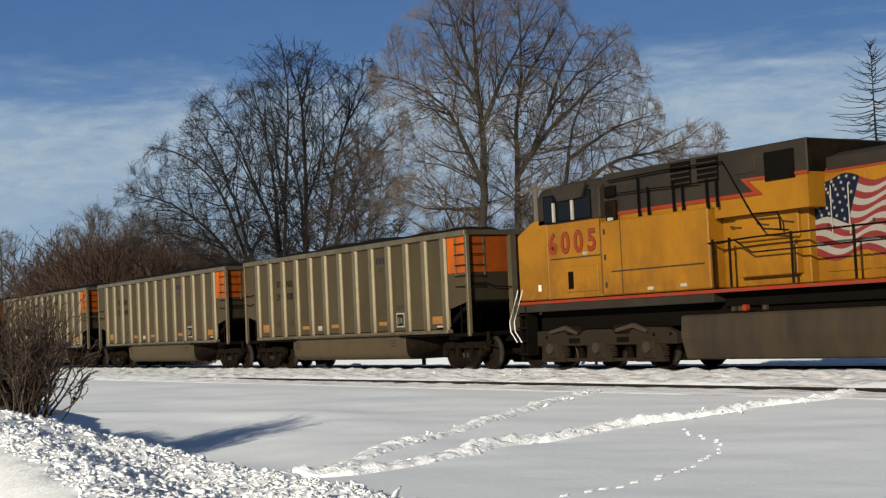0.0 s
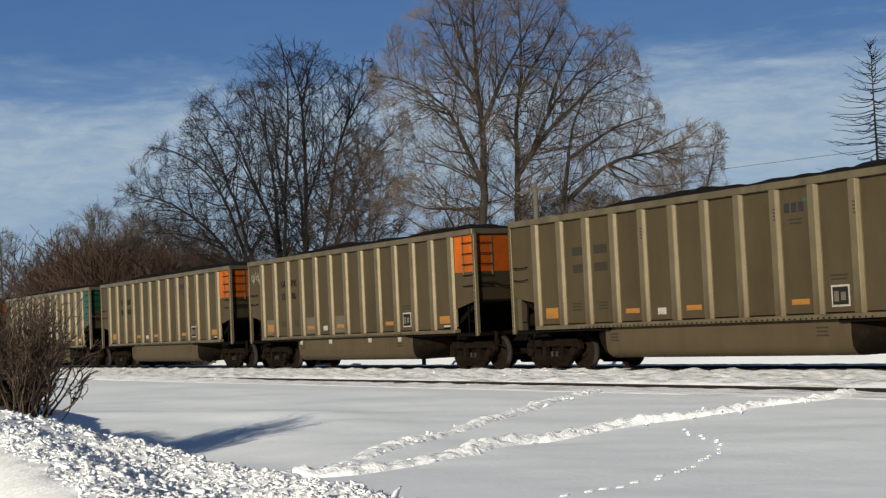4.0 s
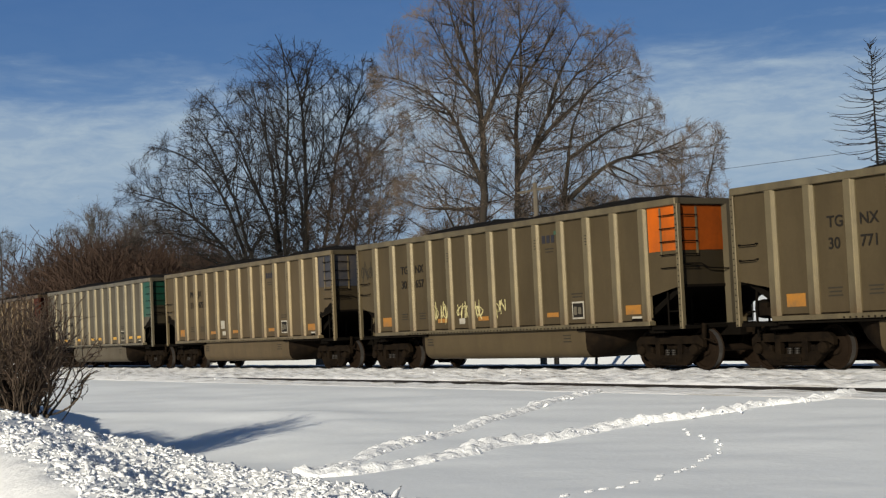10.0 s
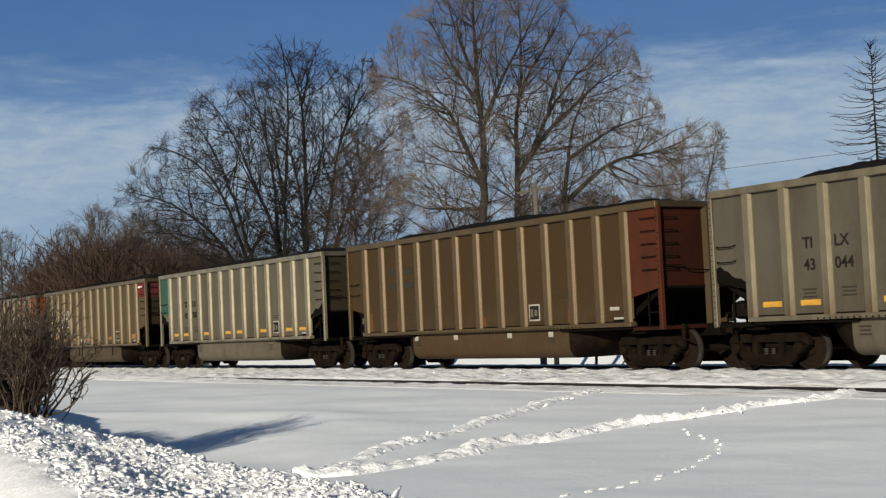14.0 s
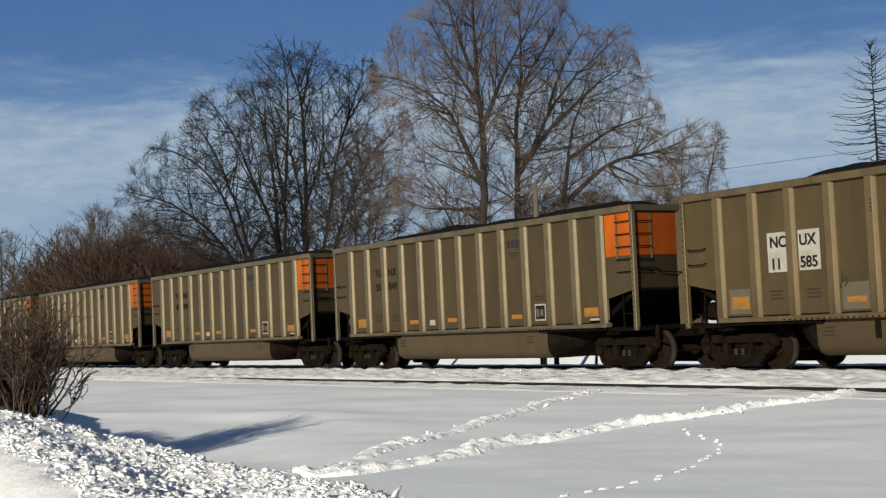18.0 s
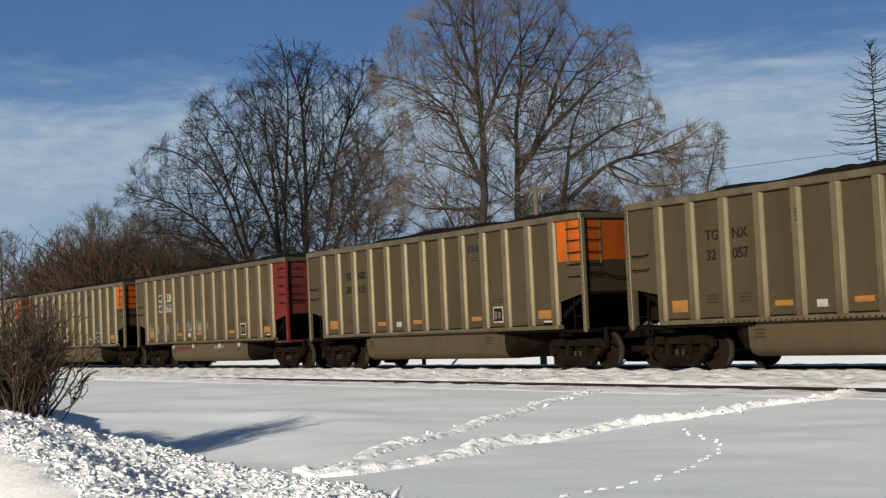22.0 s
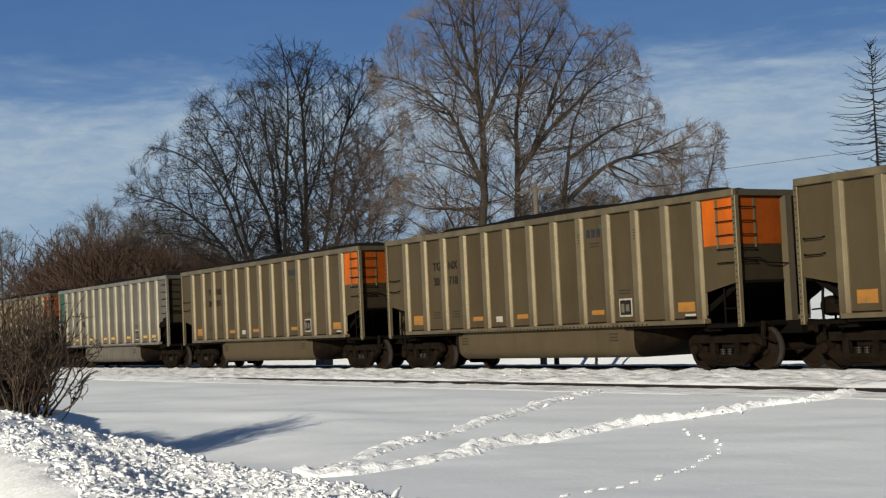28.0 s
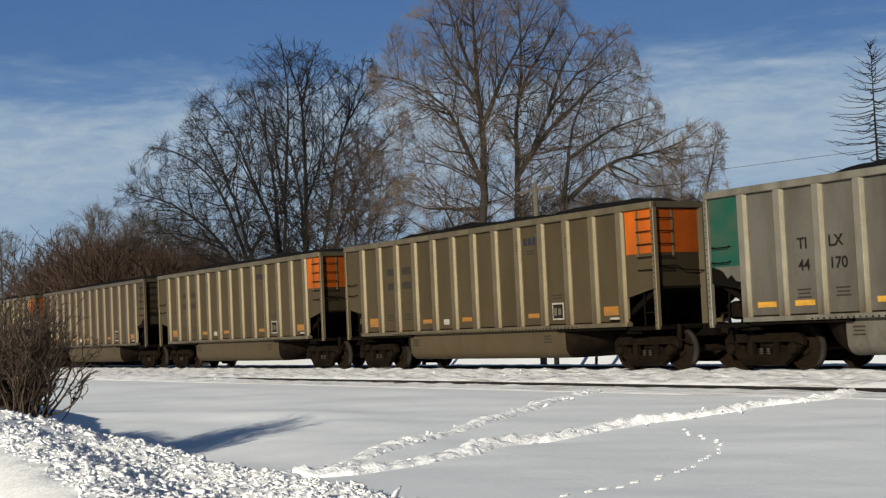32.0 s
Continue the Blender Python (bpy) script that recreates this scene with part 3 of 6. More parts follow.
def side_frame(bm):
    """A cast frame: a top beam, a deep belly and two columns, with openings between them."""
    for outline in ([(-1.12, 0.50), (-1.12, 0.66), (-0.98, 0.77), (0.98, 0.77), (1.12, 0.66), (1.12, 0.50), (0.95, 0.60), (-0.95, 0.60)],
                    [(-1.08, 0.49), (-0.80, 0.60), (-0.44, 0.33), (0.44, 0.33), (0.80, 0.60), (1.08, 0.49), (0.56, 0.10), (-0.56, 0.10)]):
        prism(bm, outline, -0.07, 0.07, "y")
    for x in (-0.37, 0.37):
        box(bm, x - 0.075, x + 0.075, -0.085, 0.06, 0.2, 0.66)
    box(bm, -0.26, 0.26, -0.10, 0.02, 0.16, 0.27)
    for x in (-0.58, 0.58):
        box(bm, x - 0.05, x + 0.05, -0.085, 0.0, 0.40, 0.52)


def spring(bm):
    for k in range(5):
        lathe_z(bm, 0.06, 0.045 * k, 0.03)


def lathe_z(bm, r, z, h):
    ring = [(r * math.cos(a), r * math.sin(a)) for a in (2 * math.pi * j / 10 for j in range(10))]
    prism(bm, ring, z, z + h, "z")


def bearing(bm):
    lathe(bm, [(0.02, -0.12), (0.10, -0.12), (0.12, -0.09), (0.12, 0.05), (0.05, 0.06)], 14)


def wheel_disc(bm):
    for s in (-1, 1):
        y = 0.75 * s
        prof = [(0.09, -0.09), (0.15, -0.08), (0.17, -0.03), (0.30, 0.0), (0.385, -0.01), (0.395, -0.065), (0.455, -0.065), (0.457, 0.05), (0.482, 0.06), (0.482, 0.075), (0.40, 0.075), (0.38, 0.03), (0.17, 0.05), (0.09, 0.06)]
        lathe(bm, [(p, s * q * -1 if s > 0 else q) for p, q in prof], 28, (0, y, 0))
    lathe(bm, [(0.08, -0.95), (0.08, 0.95)], 12)


def bolster(bm):
    box(bm, -0.2, 0.2, -0.98, 0.98, 0.46, 0.70)
    box(bm, -0.35, 0.35, -0.35, 0.35, 0.60, 0.84)
    box(bm, -0.42, 0.42, -0.93, 0.93, 0.20, 0.46)


def end_slope(bm):
    prism(bm, [(5.55, 1.06), (7.12, 1.90), (7.24, 1.90), (7.24, 1.84), (5.75, 1.0)], -1.36, 1.36, "y")


def centre_sill(bm):
    box(bm, -7.75, 7.75, -0.26, 0.26, 0.74, 1.02)


def body_bolster(bm):
    box(bm, -0.25, 0.25, -1.4, 1.4, 0.85, 1.015)


def end_platform(bm):
    box(bm, -0.58, 0.55, -1.50, 1.50, 0.92, 1.0)


def floor_plate(bm):
    box(bm, -1.35, 1.35, -1.52, 1.52, 0.955, 1.022)


def coupler(bm):
    box(bm, 0.0, 0.38, -0.07, 0.07, 0.78, 0.95)
    prism(bm, [(0.33, -0.11), (0.47, -0.13), (0.52, -0.02), (0.46, 0.02), (0.47, 0.13), (0.33, 0.11)], 0.74, 1.0, "z")


def lever(bm):
    tube(bm, [(0.0, -1.40, 2.36), (0.06, -0.90, 2.36), (0.08, -0.70, 2.26), (0.08, 0.1, 2.22), (0.08, 0.5, 2.30), (0.06, 0.8, 2.36), (0.0, 1.2, 2.36)], 0.016, 5)


def air_hose(bm):
    tube(bm, [(0.0, 0.35, 0.80), (0.2, 0.33, 0.70), (0.38, 0.28, 0.45), (0.52, 0.2, 0.36)], 0.025, 6)


def brake_rod(bm):
    tube(bm, [(7.0, 0, 0.95), (7.0, 0, 1.85)], 0.025, 6)


def corner_stay(bm):
    tube(bm, [(6.75, -1.42, 0.96), (6.75, -1.42, 1.76)], 0.022, 6)


def corner_rail(bm):
    tube(bm, [(6.75, -1.42, 1.32), (7.26, -1.45, 1.32)], 0.018, 6)


def sill_rivets(bm):
    for k in range(60):
        x = -4.4 + 8.8 * k / 59
        box(bm, x - 0.02, x + 0.02, -0.008, 0.0, 0, 0.03)


def rung_set(bm):
    tube(bm, [(0, 0, 0), (0, -0.06, 0), (0.52, -0.06, 0), (0.52, 0, 0)], 0.013, 5)


def post_rivets(bm):
    for k in range(22):
        z = 0.95 + k * 0.125
        box(bm, -0.012, 0.012, -0.012, 0.0, z, z + 0.024)


def brake_pipes(bm):
    tube(bm, [(-6.98, -1.30, 0.70), (-6.98, -1.32, 1.30), (-6.92, -1.32, 1.86)], 0.028, 6)
    tube(bm, [(-6.72, -1.10, 0.62), (-6.70, -1.12, 1.20), (-6.78, -1.16, 1.70)], 0.022, 6)
    tube(bm, [(-7.35, -1.22, 1.22), (-6.98, -1.24, 1.24), (-6.40, -1.16, 1.20)], 0.02, 6)


def brake_valve(bm):
    box(bm, -6.88, -6.66, -1.34, -1.06, 1.14, 1.40)
    lathe(bm, [(0.02, -1.38), (0.09, -1.38), (0.11, -1.30), (0.11, -1.10), (0.02, -1.08)], 12, (-6.56, 0, 1.22))


def air_reservoir(bm):
    """A drum with domed ends lying across the end platform."""
    ring = [(0.03, -0.46), (0.12, -0.44), (0.19, -0.38), (0.20, -0.30), (0.20, 0.30), (0.19, 0.38), (0.12, 0.44), (0.03, 0.46)]
    lathe(bm, ring, 16)


def hanging_hose(bm):
    tube(bm, [(-7.52, -0.80, 1.0), (-7.58, -0.82, 0.66), (-7.50, -0.84, 0.34), (-7.36, -0.84, 0.28), (-7.26, -0.82, 0.46), (-7.25, -0.80, 0.95)], 0.026, 6)


def brake_lever(bm):
    prism(bm, [(7.32, 0.50), (7.40, 0.48), (7.46, 1.02), (7.36, 1.04)], -1.02, -0.97, "y")
    tube(bm, [(7.30, -1.0, 0.72), (7.72, -1.0, 0.62)], 0.022, 6)


def truck(parent, x, tint=None):
    t = part("truck", shared("bolster", "iron", bolster, 0.02), parent, (x, 0, 0))
    for s in (-1, 1):
        frame_ = part("side_frame", shared("side_frame", "iron", side_frame, 0.012), t, (0, 1.02 * s, 0))
        if s > 0:
            frame_.rotation_euler = (0, 0, math.pi)
    return t


def truck_details(truck_ob):
    """Springs, frame openings and bearings: sub-parts of a truck."""
    for s in (-1, 1):
        for dx in (-0.10, 0.10):
            part("spring", shared("spring", "spring", spring), truck_ob, (dx, 1.02 * s, 0.25))
        for dx in (-0.89, 0.89):
            b = part("bearing", shared("bearing", "iron", bearing, 0), truck_ob, (dx, 1.06 * s, 0.457))
            b.rotation_euler = (0, 0, 0 if s < 0 else math.pi)


WHEELSETS = {-0.89: [], 0.89: []}


def polish_rims(me, lo, hi):
    """The rolled tread of a wheel is bright metal."""
    me.materials.append(M["tread"])
    for p in me.polygons:
        rad = math.hypot(p.center.x, p.center.z)
        if lo < rad < hi and math.hypot(p.normal.x, p.normal.z) > 0.7:
            p.material_index = 1


def rolling_stock_wheel():
    if "wheel" not in STORE:
        me = shared("wheelset", "wheel", wheel_disc, 0, False)
        polish_rims(me, 0.44, 0.47)
        STORE["wheel"] = me
    return STORE["wheel"]


def wheelsets(truck_ob):
    for dx in (-0.89, 0.89):
        w = part("wheelset", rolling_stock_wheel(), truck_ob, (dx, 0, 0.457))
        WHEELSETS[dx].append(w)


def plate(name, parent, x, z, w, h, mat, depth=1.478, label=""):
    def build(bm):
        box(bm, -w / 2, w / 2, -0.008, 0.0, -h / 2, h / 2)
    return part(name, shared("plate_%g_%g" % (w, h), mat, build), parent, (x, -depth, z), label)


def bar_block(parent, x, z, w, rows, mat, depth=1.478, pitch=0.075):
    """Writing too small to read: short bars."""
    for k in range(rows):
        plate("stencil_bar", parent, x, z - k * pitch, w * (1 - 0.15 * (k % 2)), 0.028, mat, depth)


SIGN_AT = 2.41
PAINTED = {"orange": "orange paint", "green": "green paint", "red": "red paint", "blue": "blue paint", "rust_red": "oxide red paint"}


SHEET_TONE, POST_TONE = (0.93, 0.885, 0.87), (1.16, 1.11, 1.03)      # factors that dim the sheets, brighten the posts and warm both


def coal_car(label, tint, rib_tint, right=None, left=None, marks=None, plates="orange_plate", seed=0, patch_low=2.66, boards=False, ladder=True, whole_end=False, tub_tint=None, plain=False):
    """A bathtub coal gondola. tint: the sheet's colour; right, left: the paint of its two end quarters; marks: two lines of writing."""
    car = tagged(new("coal_car"), label, "coal car", "train of coal cars")
    tint, rib_tint = tuple(c * k for c, k in zip(tint, SHEET_TONE)), tuple(c * k for c, k in zip(rib_tint, POST_TONE))
    tub_tint = tub_tint or tuple(c * 1.25 for c in tint)

    def side_sheet(bm):
        box(bm, -6.25, 6.15, -0.02, 0.0, 1.10, 3.68)

    def chord(bm):
        box(bm, -HALF - 0.02, HALF + 0.02, -0.10, 0.08, 3.66, 3.81)

    def sill(bm):
        box(bm, -6.30, 6.28, -0.10, 0.10, 1.02, 1.12)

    def end_sheet(bm):
        box(bm, 0.0, 0.03, -1.46, 1.46, 1.86, 3.68)

    def end_chord(bm):
        box(bm, -0.05, 0.07, -1.5, 1.5, 3.67, 3.81)

    def corner_post(bm):
        box(bm, -0.055, 0.055, -0.055, 0.055, 0.93, 3.68)

    for s in (-1, 1):
        turn = 0 if s < 0 else 180
        part("side_sheet", shared("side_sheet", "panel", side_sheet), car, (0, 1.47 * s, 0), "", turn, tint)
        part("top_chord", shared("top_chord", "rib", chord, 0.012), car, (0, 1.49 * s, 0), "", turn, rib_tint)
        part("side_sill", shared("side_sill", "rib", sill, 0.01), car, (0, 1.50 * s, 0), "", turn, rib_tint)
        for x in RIBS:
            part("rib", rib_mesh(), car, (x * (1 if s < 0 else -1), 1.47 * s, 1.11), "", turn, rib_tint)
    for e in (-1, 1):
        paint = right if e > 0 else left
        c_mat = paint if (whole_end and paint) else "panel"
        # end sheet, chord and post take darker tints than the side parts
        part("end_sheet", shared("end_sheet", {"red": "red_end", "rust_red": "rust_end"}.get(c_mat, c_mat), end_sheet), car, (e * 7.21 - 0.015, 0, 0), "", 0, tuple(min(c, m) * 0.33 for c, m in zip(tint, (0.15, 0.12, 0.075))))
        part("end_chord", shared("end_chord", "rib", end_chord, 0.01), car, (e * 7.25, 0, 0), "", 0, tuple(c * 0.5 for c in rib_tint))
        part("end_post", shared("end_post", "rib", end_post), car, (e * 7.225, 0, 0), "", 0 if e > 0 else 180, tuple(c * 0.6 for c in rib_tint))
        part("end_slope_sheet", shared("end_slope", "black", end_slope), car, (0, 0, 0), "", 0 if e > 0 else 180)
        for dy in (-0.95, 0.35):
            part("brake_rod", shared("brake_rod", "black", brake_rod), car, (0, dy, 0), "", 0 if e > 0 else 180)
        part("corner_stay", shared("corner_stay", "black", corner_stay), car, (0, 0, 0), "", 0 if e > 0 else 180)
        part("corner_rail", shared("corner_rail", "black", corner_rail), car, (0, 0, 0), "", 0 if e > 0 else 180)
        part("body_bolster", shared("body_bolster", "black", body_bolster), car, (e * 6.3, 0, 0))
        part("end_platform", shared("end_platform", {"red": "red_end", "rust_red": "rust_end"}.get(c_mat, "black"), end_platform, 0.01), car, (e * 6.82, 0, 0))
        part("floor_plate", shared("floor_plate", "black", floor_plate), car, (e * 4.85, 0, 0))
        for s in (-1, 1):
            p = part("corner_post", shared("corner_post", c_mat if whole_end and paint else "rib", corner_post, 0.01), car, (e * HALF, 1.51 * s, 0), "", 0, rib_tint)
            tagged(part("rivets", shared("post_rivets", "iron", post_rivets), p, (0, -0.055, 0)), kind="stuff")
            mirrored = (e > 0) == (s < 0)
            q = part("corner_sheet", shared("corner_sheet" if mirrored else "corner_sheet_b", c_mat, corner_sheet if mirrored else (lambda bm: prism(bm, [(0, 1.66), (-1.10, 1.87), (-1.10, 3.68), (0, 3.68)], -0.03, 0.0, "y"))),
                     car, (e * 6.17, 1.475 * s, 0), "", 0 if s < 0 else 180, tint)
            if paint and not whole_end:
                def patch(bm, low=patch_low, g=1 if mirrored else -1):
                    box(bm, min(0.13 * g, 1.06 * g), max(0.13 * g, 1.06 * g), -0.036, -0.031, low, 3.655)
                part("paint_patch", shared("paint_patch_%g_%d" % (patch_low, mirrored), paint, patch), q, (0, 0, 0), PAINTED[paint])
        if paint and not whole_end:
            def end_patch(bm, low=max(patch_low, 2.66), g=e):
                box(bm, min(0.018 * g, 0.024 * g), max(0.018 * g, 0.024 * g), -1.43, 1.43, low, 3.655)
            # the end patch takes the darker version of the side's paint
            part("end_paint_patch", shared("end_patch_%g_%d" % (max(patch_low, 2.66), e), {"orange": "orange_end", "red": "red_end", "green": "green_end"}.get(paint, paint), end_patch), car, (e * 7.21, 0, 0), PAINTED[paint])
        # ladders stand at the right-hand corner of each side; the other corner has two grab irons
        near = -1 if e > 0 else 1
        for k in range(5):
            z = 3.44 - 0.29 * k
            part("ladder_rung", shared("rung", "black", rung_set), car, (e * 6.74, near * 1.505, z), "", 0 if e > 0 else 180)
            part("ladder_rung", shared("rung", "black", rung_set), car, (e * 7.235, near * 1.46, z), "", 90 if e > 0 else -90)
        if ladder:
            def stile(bm):
                box(bm, -0.025, 0.025, -0.02, 0.0, 2.55, 3.62)
            part("ladder_stile", shared("stile", "rib", stile), car, (e * 6.74, near * 1.512, 0), "", 0 if e > 0 else 180, rib_tint)
            part("ladder_stile", shared("stile", "rib", stile), car, (e * 7.24, near * 0.92, 0), "", 90 if e > 0 else -90, rib_tint)
        for z in (2.62, 2.30):
            part("grab_iron", shared("grab_iron", "black", grab_iron), car, (e * 6.90, -near * 1.50, z), "", 0 if e < 0 else 180)
        part("uncoupling_lever", shared("uncoupling_lever", "black", lever), car, (e * 7.26, 0, 0), "", 0 if e > 0 else 180)
        c = part("coupler", shared("coupler", "iron", coupler, 0.015), car, (e * 7.62, 0, 0), "", 0 if e > 0 else 180)
        part("air_hose", shared("air_hose", "black", air_hose), c)
        t = truck(car, e * 6.30)
        truck_details(t)
        wheelsets(t)
    # added dark strip that paints the grime and shading along the sheet's foot
    part("sheet_flange", shared("sheet_flange", "iron", lambda bm: box(bm, -6.22, 6.12, -0.012, 0.0, 1.122, 1.152)), car, (0, -1.49, 0))
    part("tub", shared("tub", "panel", tub_shell, 0, True), car, (0, 0, 0), "", 0, tub_tint)
    # near-black metal on the tub ends: soot, and their shade put into the colour
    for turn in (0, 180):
        part("tub_end", shared("tub_end", "iron", tub_end, 0, True), car, (0, 0, 0), "sooty rounded tub end, with its shade painted in", turn)
    for name, mesh in (("brake_pipe", shared("brake_pipe", "black", brake_pipes)), ("brake_valve", shared("brake_valve", "iron", brake_valve, 0.012)), ("hanging_hose", shared("hanging_hose", "black", hanging_hose)), ("brake_lever", shared("brake_lever", "iron", brake_lever))):
        part(name, mesh, car)
    part("air_reservoir", shared("air_reservoir", "black", air_reservoir, 0, True), car, (-6.98, -0.80, 1.28))
    part("centre_sill", shared("centre_sill", "black", centre_sill, 0.01), car)
    tagged(part("rivets", shared("sill_rivets", "iron", sill_rivets), car, (0, -1.602, 1.03)), kind="stuff")
    # plates and stencils on the side that faces the field
    cell = [0.5 * (a + b) for a, b in zip(RIBS, RIBS[1:])]
    if plain:
        plate("white_placard", car, cell[11], 1.45, 0.34, 0.08, "dusty_white", 1.492)
    elif plates == "orange_plate":
        for k, w, h, z in ((0, 0.50, 0.26, 1.42), (3, 0.48, 0.11, 1.38), (5, 0.48, 0.11, 1.38), (8, 0.47, 0.11, 1.38), (11, 0.54, 0.21, 1.40)):
            plate("reflector", car, cell[k] + 0.02, z, w, h, plates, 1.492)
        plate("white_placard", car, cell[4], 1.34, 0.28, 0.15, "dusty_white", 1.492)
    else:
        for k in (0, 1, 3, 5, 6, 8, 10, 11):
            plate("reflector", car, cell[k] + 0.02, 1.36, 0.52, 0.11, plates, 1.492)
    for k in (4, 8, 10):
        for j in range(4):
            plate("rib_mark", car, RIBS[k] + 0.03, 3.18 - 0.07 * j + 0.04 * (k % 3), 0.055, 0.022, "faint_ink", 1.581)
    plate("step_bracket", car, 5.75, 1.21, 0.34, 0.07, "dusty_white", 1.492)
    plate("step_edge", car, 5.95, 1.17, 0.75, 0.05, "black", 1.496)
    sign_x = SIGN_AT if plain else cell[9]
    plate("sign_frame", car, sign_x + 0.02, 1.46, 0.46, 0.42, "dusty_white", 1.492)
    plate("sign_field", car, sign_x + 0.02, 1.46, 0.38, 0.34, "ink", 1.501)
    plate("sign_block", car, sign_x - 0.07, 1.45, 0.11, 0.20, "grey_patch", 1.51)
    plate("sign_block", car, sign_x + 0.10, 1.45, 0.12, 0.16, "grey_patch", 1.51)
    bar_block(car, cell[9], 1.86, 0.44, 2, "faint_ink", 1.492)
    if boards == "tall":
        for dx in (-0.40, 0.44):
            plate("white_board", car, RIBS[2] + dx, 2.40, 0.56, 0.80, "board_white", 1.492)
    elif boards:
        for dx in (-0.40, 0.44):
            plate("white_board", car, RIBS[2] + dx, 2.88, 0.50, 0.30, "board_white", 1.492)
            plate("white_board", car, RIBS[2] + dx, 2.46, 0.50, 0.30, "board_white", 1.492)
    if marks:
        for row, z in enumerate((2.43, 2.0) if plates == "yellow_plate" else (2.50, 2.06) if boards == "tall" else (2.79, 2.37)):
            for word, x in ((marks[row][0], RIBS[2] - 0.16 - 0.225 * len(marks[row][0])), (marks[row][1], RIBS[2] + 0.19)):
                part("lettering", lettering(word, 0.225, "ink", 0.034 if boards == "tall" else 0.018), car, (x, -1.506, z))
    else:
        for z in (2.88, 2.46):
            plate("stencil_bar", car, RIBS[2] - 0.40, z, 0.40, 0.20, "faint_ink", 1.492)
            plate("stencil_bar", car, RIBS[2] + 0.48, z, 0.48, 0.20, "faint_ink", 1.492)
    bar_block(car, RIBS[2] - 0.5, 1.62, 0.36, 3, "faint_ink", 1.492)
    bar_block(car, RIBS[2] + 0.5, 1.62, 0.36, 3, "faint_ink", 1.492)
    bar_block(car, -3.4, 0.86, 0.30, 3, "faint_ink", 1.435)
    bar_block(car, 3.0, 0.86, 0.30, 3, "faint_ink", 1.435)
    return car


def scribble(car, x, z, w, h, mat, seed, depth=1.492):
    """Spray-painted strokes: flat ribbons that loop over the sheet like quick handwriting."""
    r = random.Random(seed)
    count = max(2, int(w / 0.17))
    for k in range(count):
        bm = bmesh.new()
        px = x + w * (k + 0.5) / count - w / 2
        nodes = [(px + r.uniform(-0.16, 0.16), z + h * (0.5 - q / 4.0) * r.uniform(0.6, 1.1) * (-1) ** q) for q in range(5)]
        pts = path_points(nodes, 0.05)
        edge = None
        for j, p in enumerate(pts):
            d = Vector(pts[min(j + 1, len(pts) - 1)] - pts[max(j - 1, 0)]).normalized()
            o = Vector((-d.y, d.x)) * (0.011 + 0.009 * abs(math.sin(j * 0.23 + k)))
            lift = depth + 0.004 + 0.0002 * j          # a stroke crosses over itself
            pair = [bm.verts.new((p[0] + o.x, -lift, p[1] + o.y)), bm.verts.new((p[0] - o.x, -lift, p[1] - o.y))]
            if edge:
                bm.faces.new([edge[0], pair[0], pair[1], edge[1]])
            edge = pair
        part("scribble", finished(bm, "scribble", mat), car, (0, 0, 0), "spray-painted stroke")


def soot_edge(car, e, seed):
    """A ragged black stain of coal soot creeping up a corner sheet from the opening below it."""
    r = random.Random(seed)
    low = [(0.02, 1.668), (1.08, 1.868)]
    top = [(0.02 + 1.06 * q / 9, 1.70 + 0.20 * q / 9 + 0.10 + 0.30 * (q / 9) ** 2 * r.uniform(0.5, 1.2) + r.uniform(-0.05, 0.07)) for q in range(10)]
    bm = bmesh.new()
    prism(bm, [(e * a, c) for a, c in low + top[::-1]], -0.005, 0.0, "y")
    part("soot_stain", finished(bm, "soot_stain", "black"), car, (e * 6.17, -1.5055, 0), "ragged black soot")


def rust_run(car, x, top, low, seed):
    """A ragged run of orange rust down the sheet beside a post."""
    r = random.Random(seed)
    m = 9
    left = [(x - 0.05 - r.uniform(0.0, 0.07) * (q / m), top + (low - top) * q / m) for q in range(m + 1)]
    right = [(x + 0.05 + r.uniform(0.0, 0.09) * (q / m), top + (low - top) * q / m) for q in range(m + 1)]
    bm = bmesh.new()
    prism(bm, left + right[::-1], -0.004, 0.0, "y")
    part("rust_streak", finished(bm, "rust_streak", "rust_run"), car, (0, -1.4905, 0), "orange rust run")


def tub_squares(car, xs):
    for x in xs:
        plate("white_square", car, x, 0.90, 0.20, 0.13, "dusty_white", 1.436)


def logo(car):
    """The owner's mark: three dark blue bars and a green leaf shape, not lettered."""
    x = 0.5 * (RIBS[8] + RIBS[9])
    for k in range(3):
        plate("logo_bar", car, x - 0.22 + 0.19 * k, 3.26, 0.13, 0.19, "logo_blue", 1.492)
    plate("logo_leaf", car, x + 0.28, 3.40, 0.12, 0.09, "logo_green", 1.492)
    bar_block(car, x, 3.02, 0.36, 2, "faint_ink", 1.492)


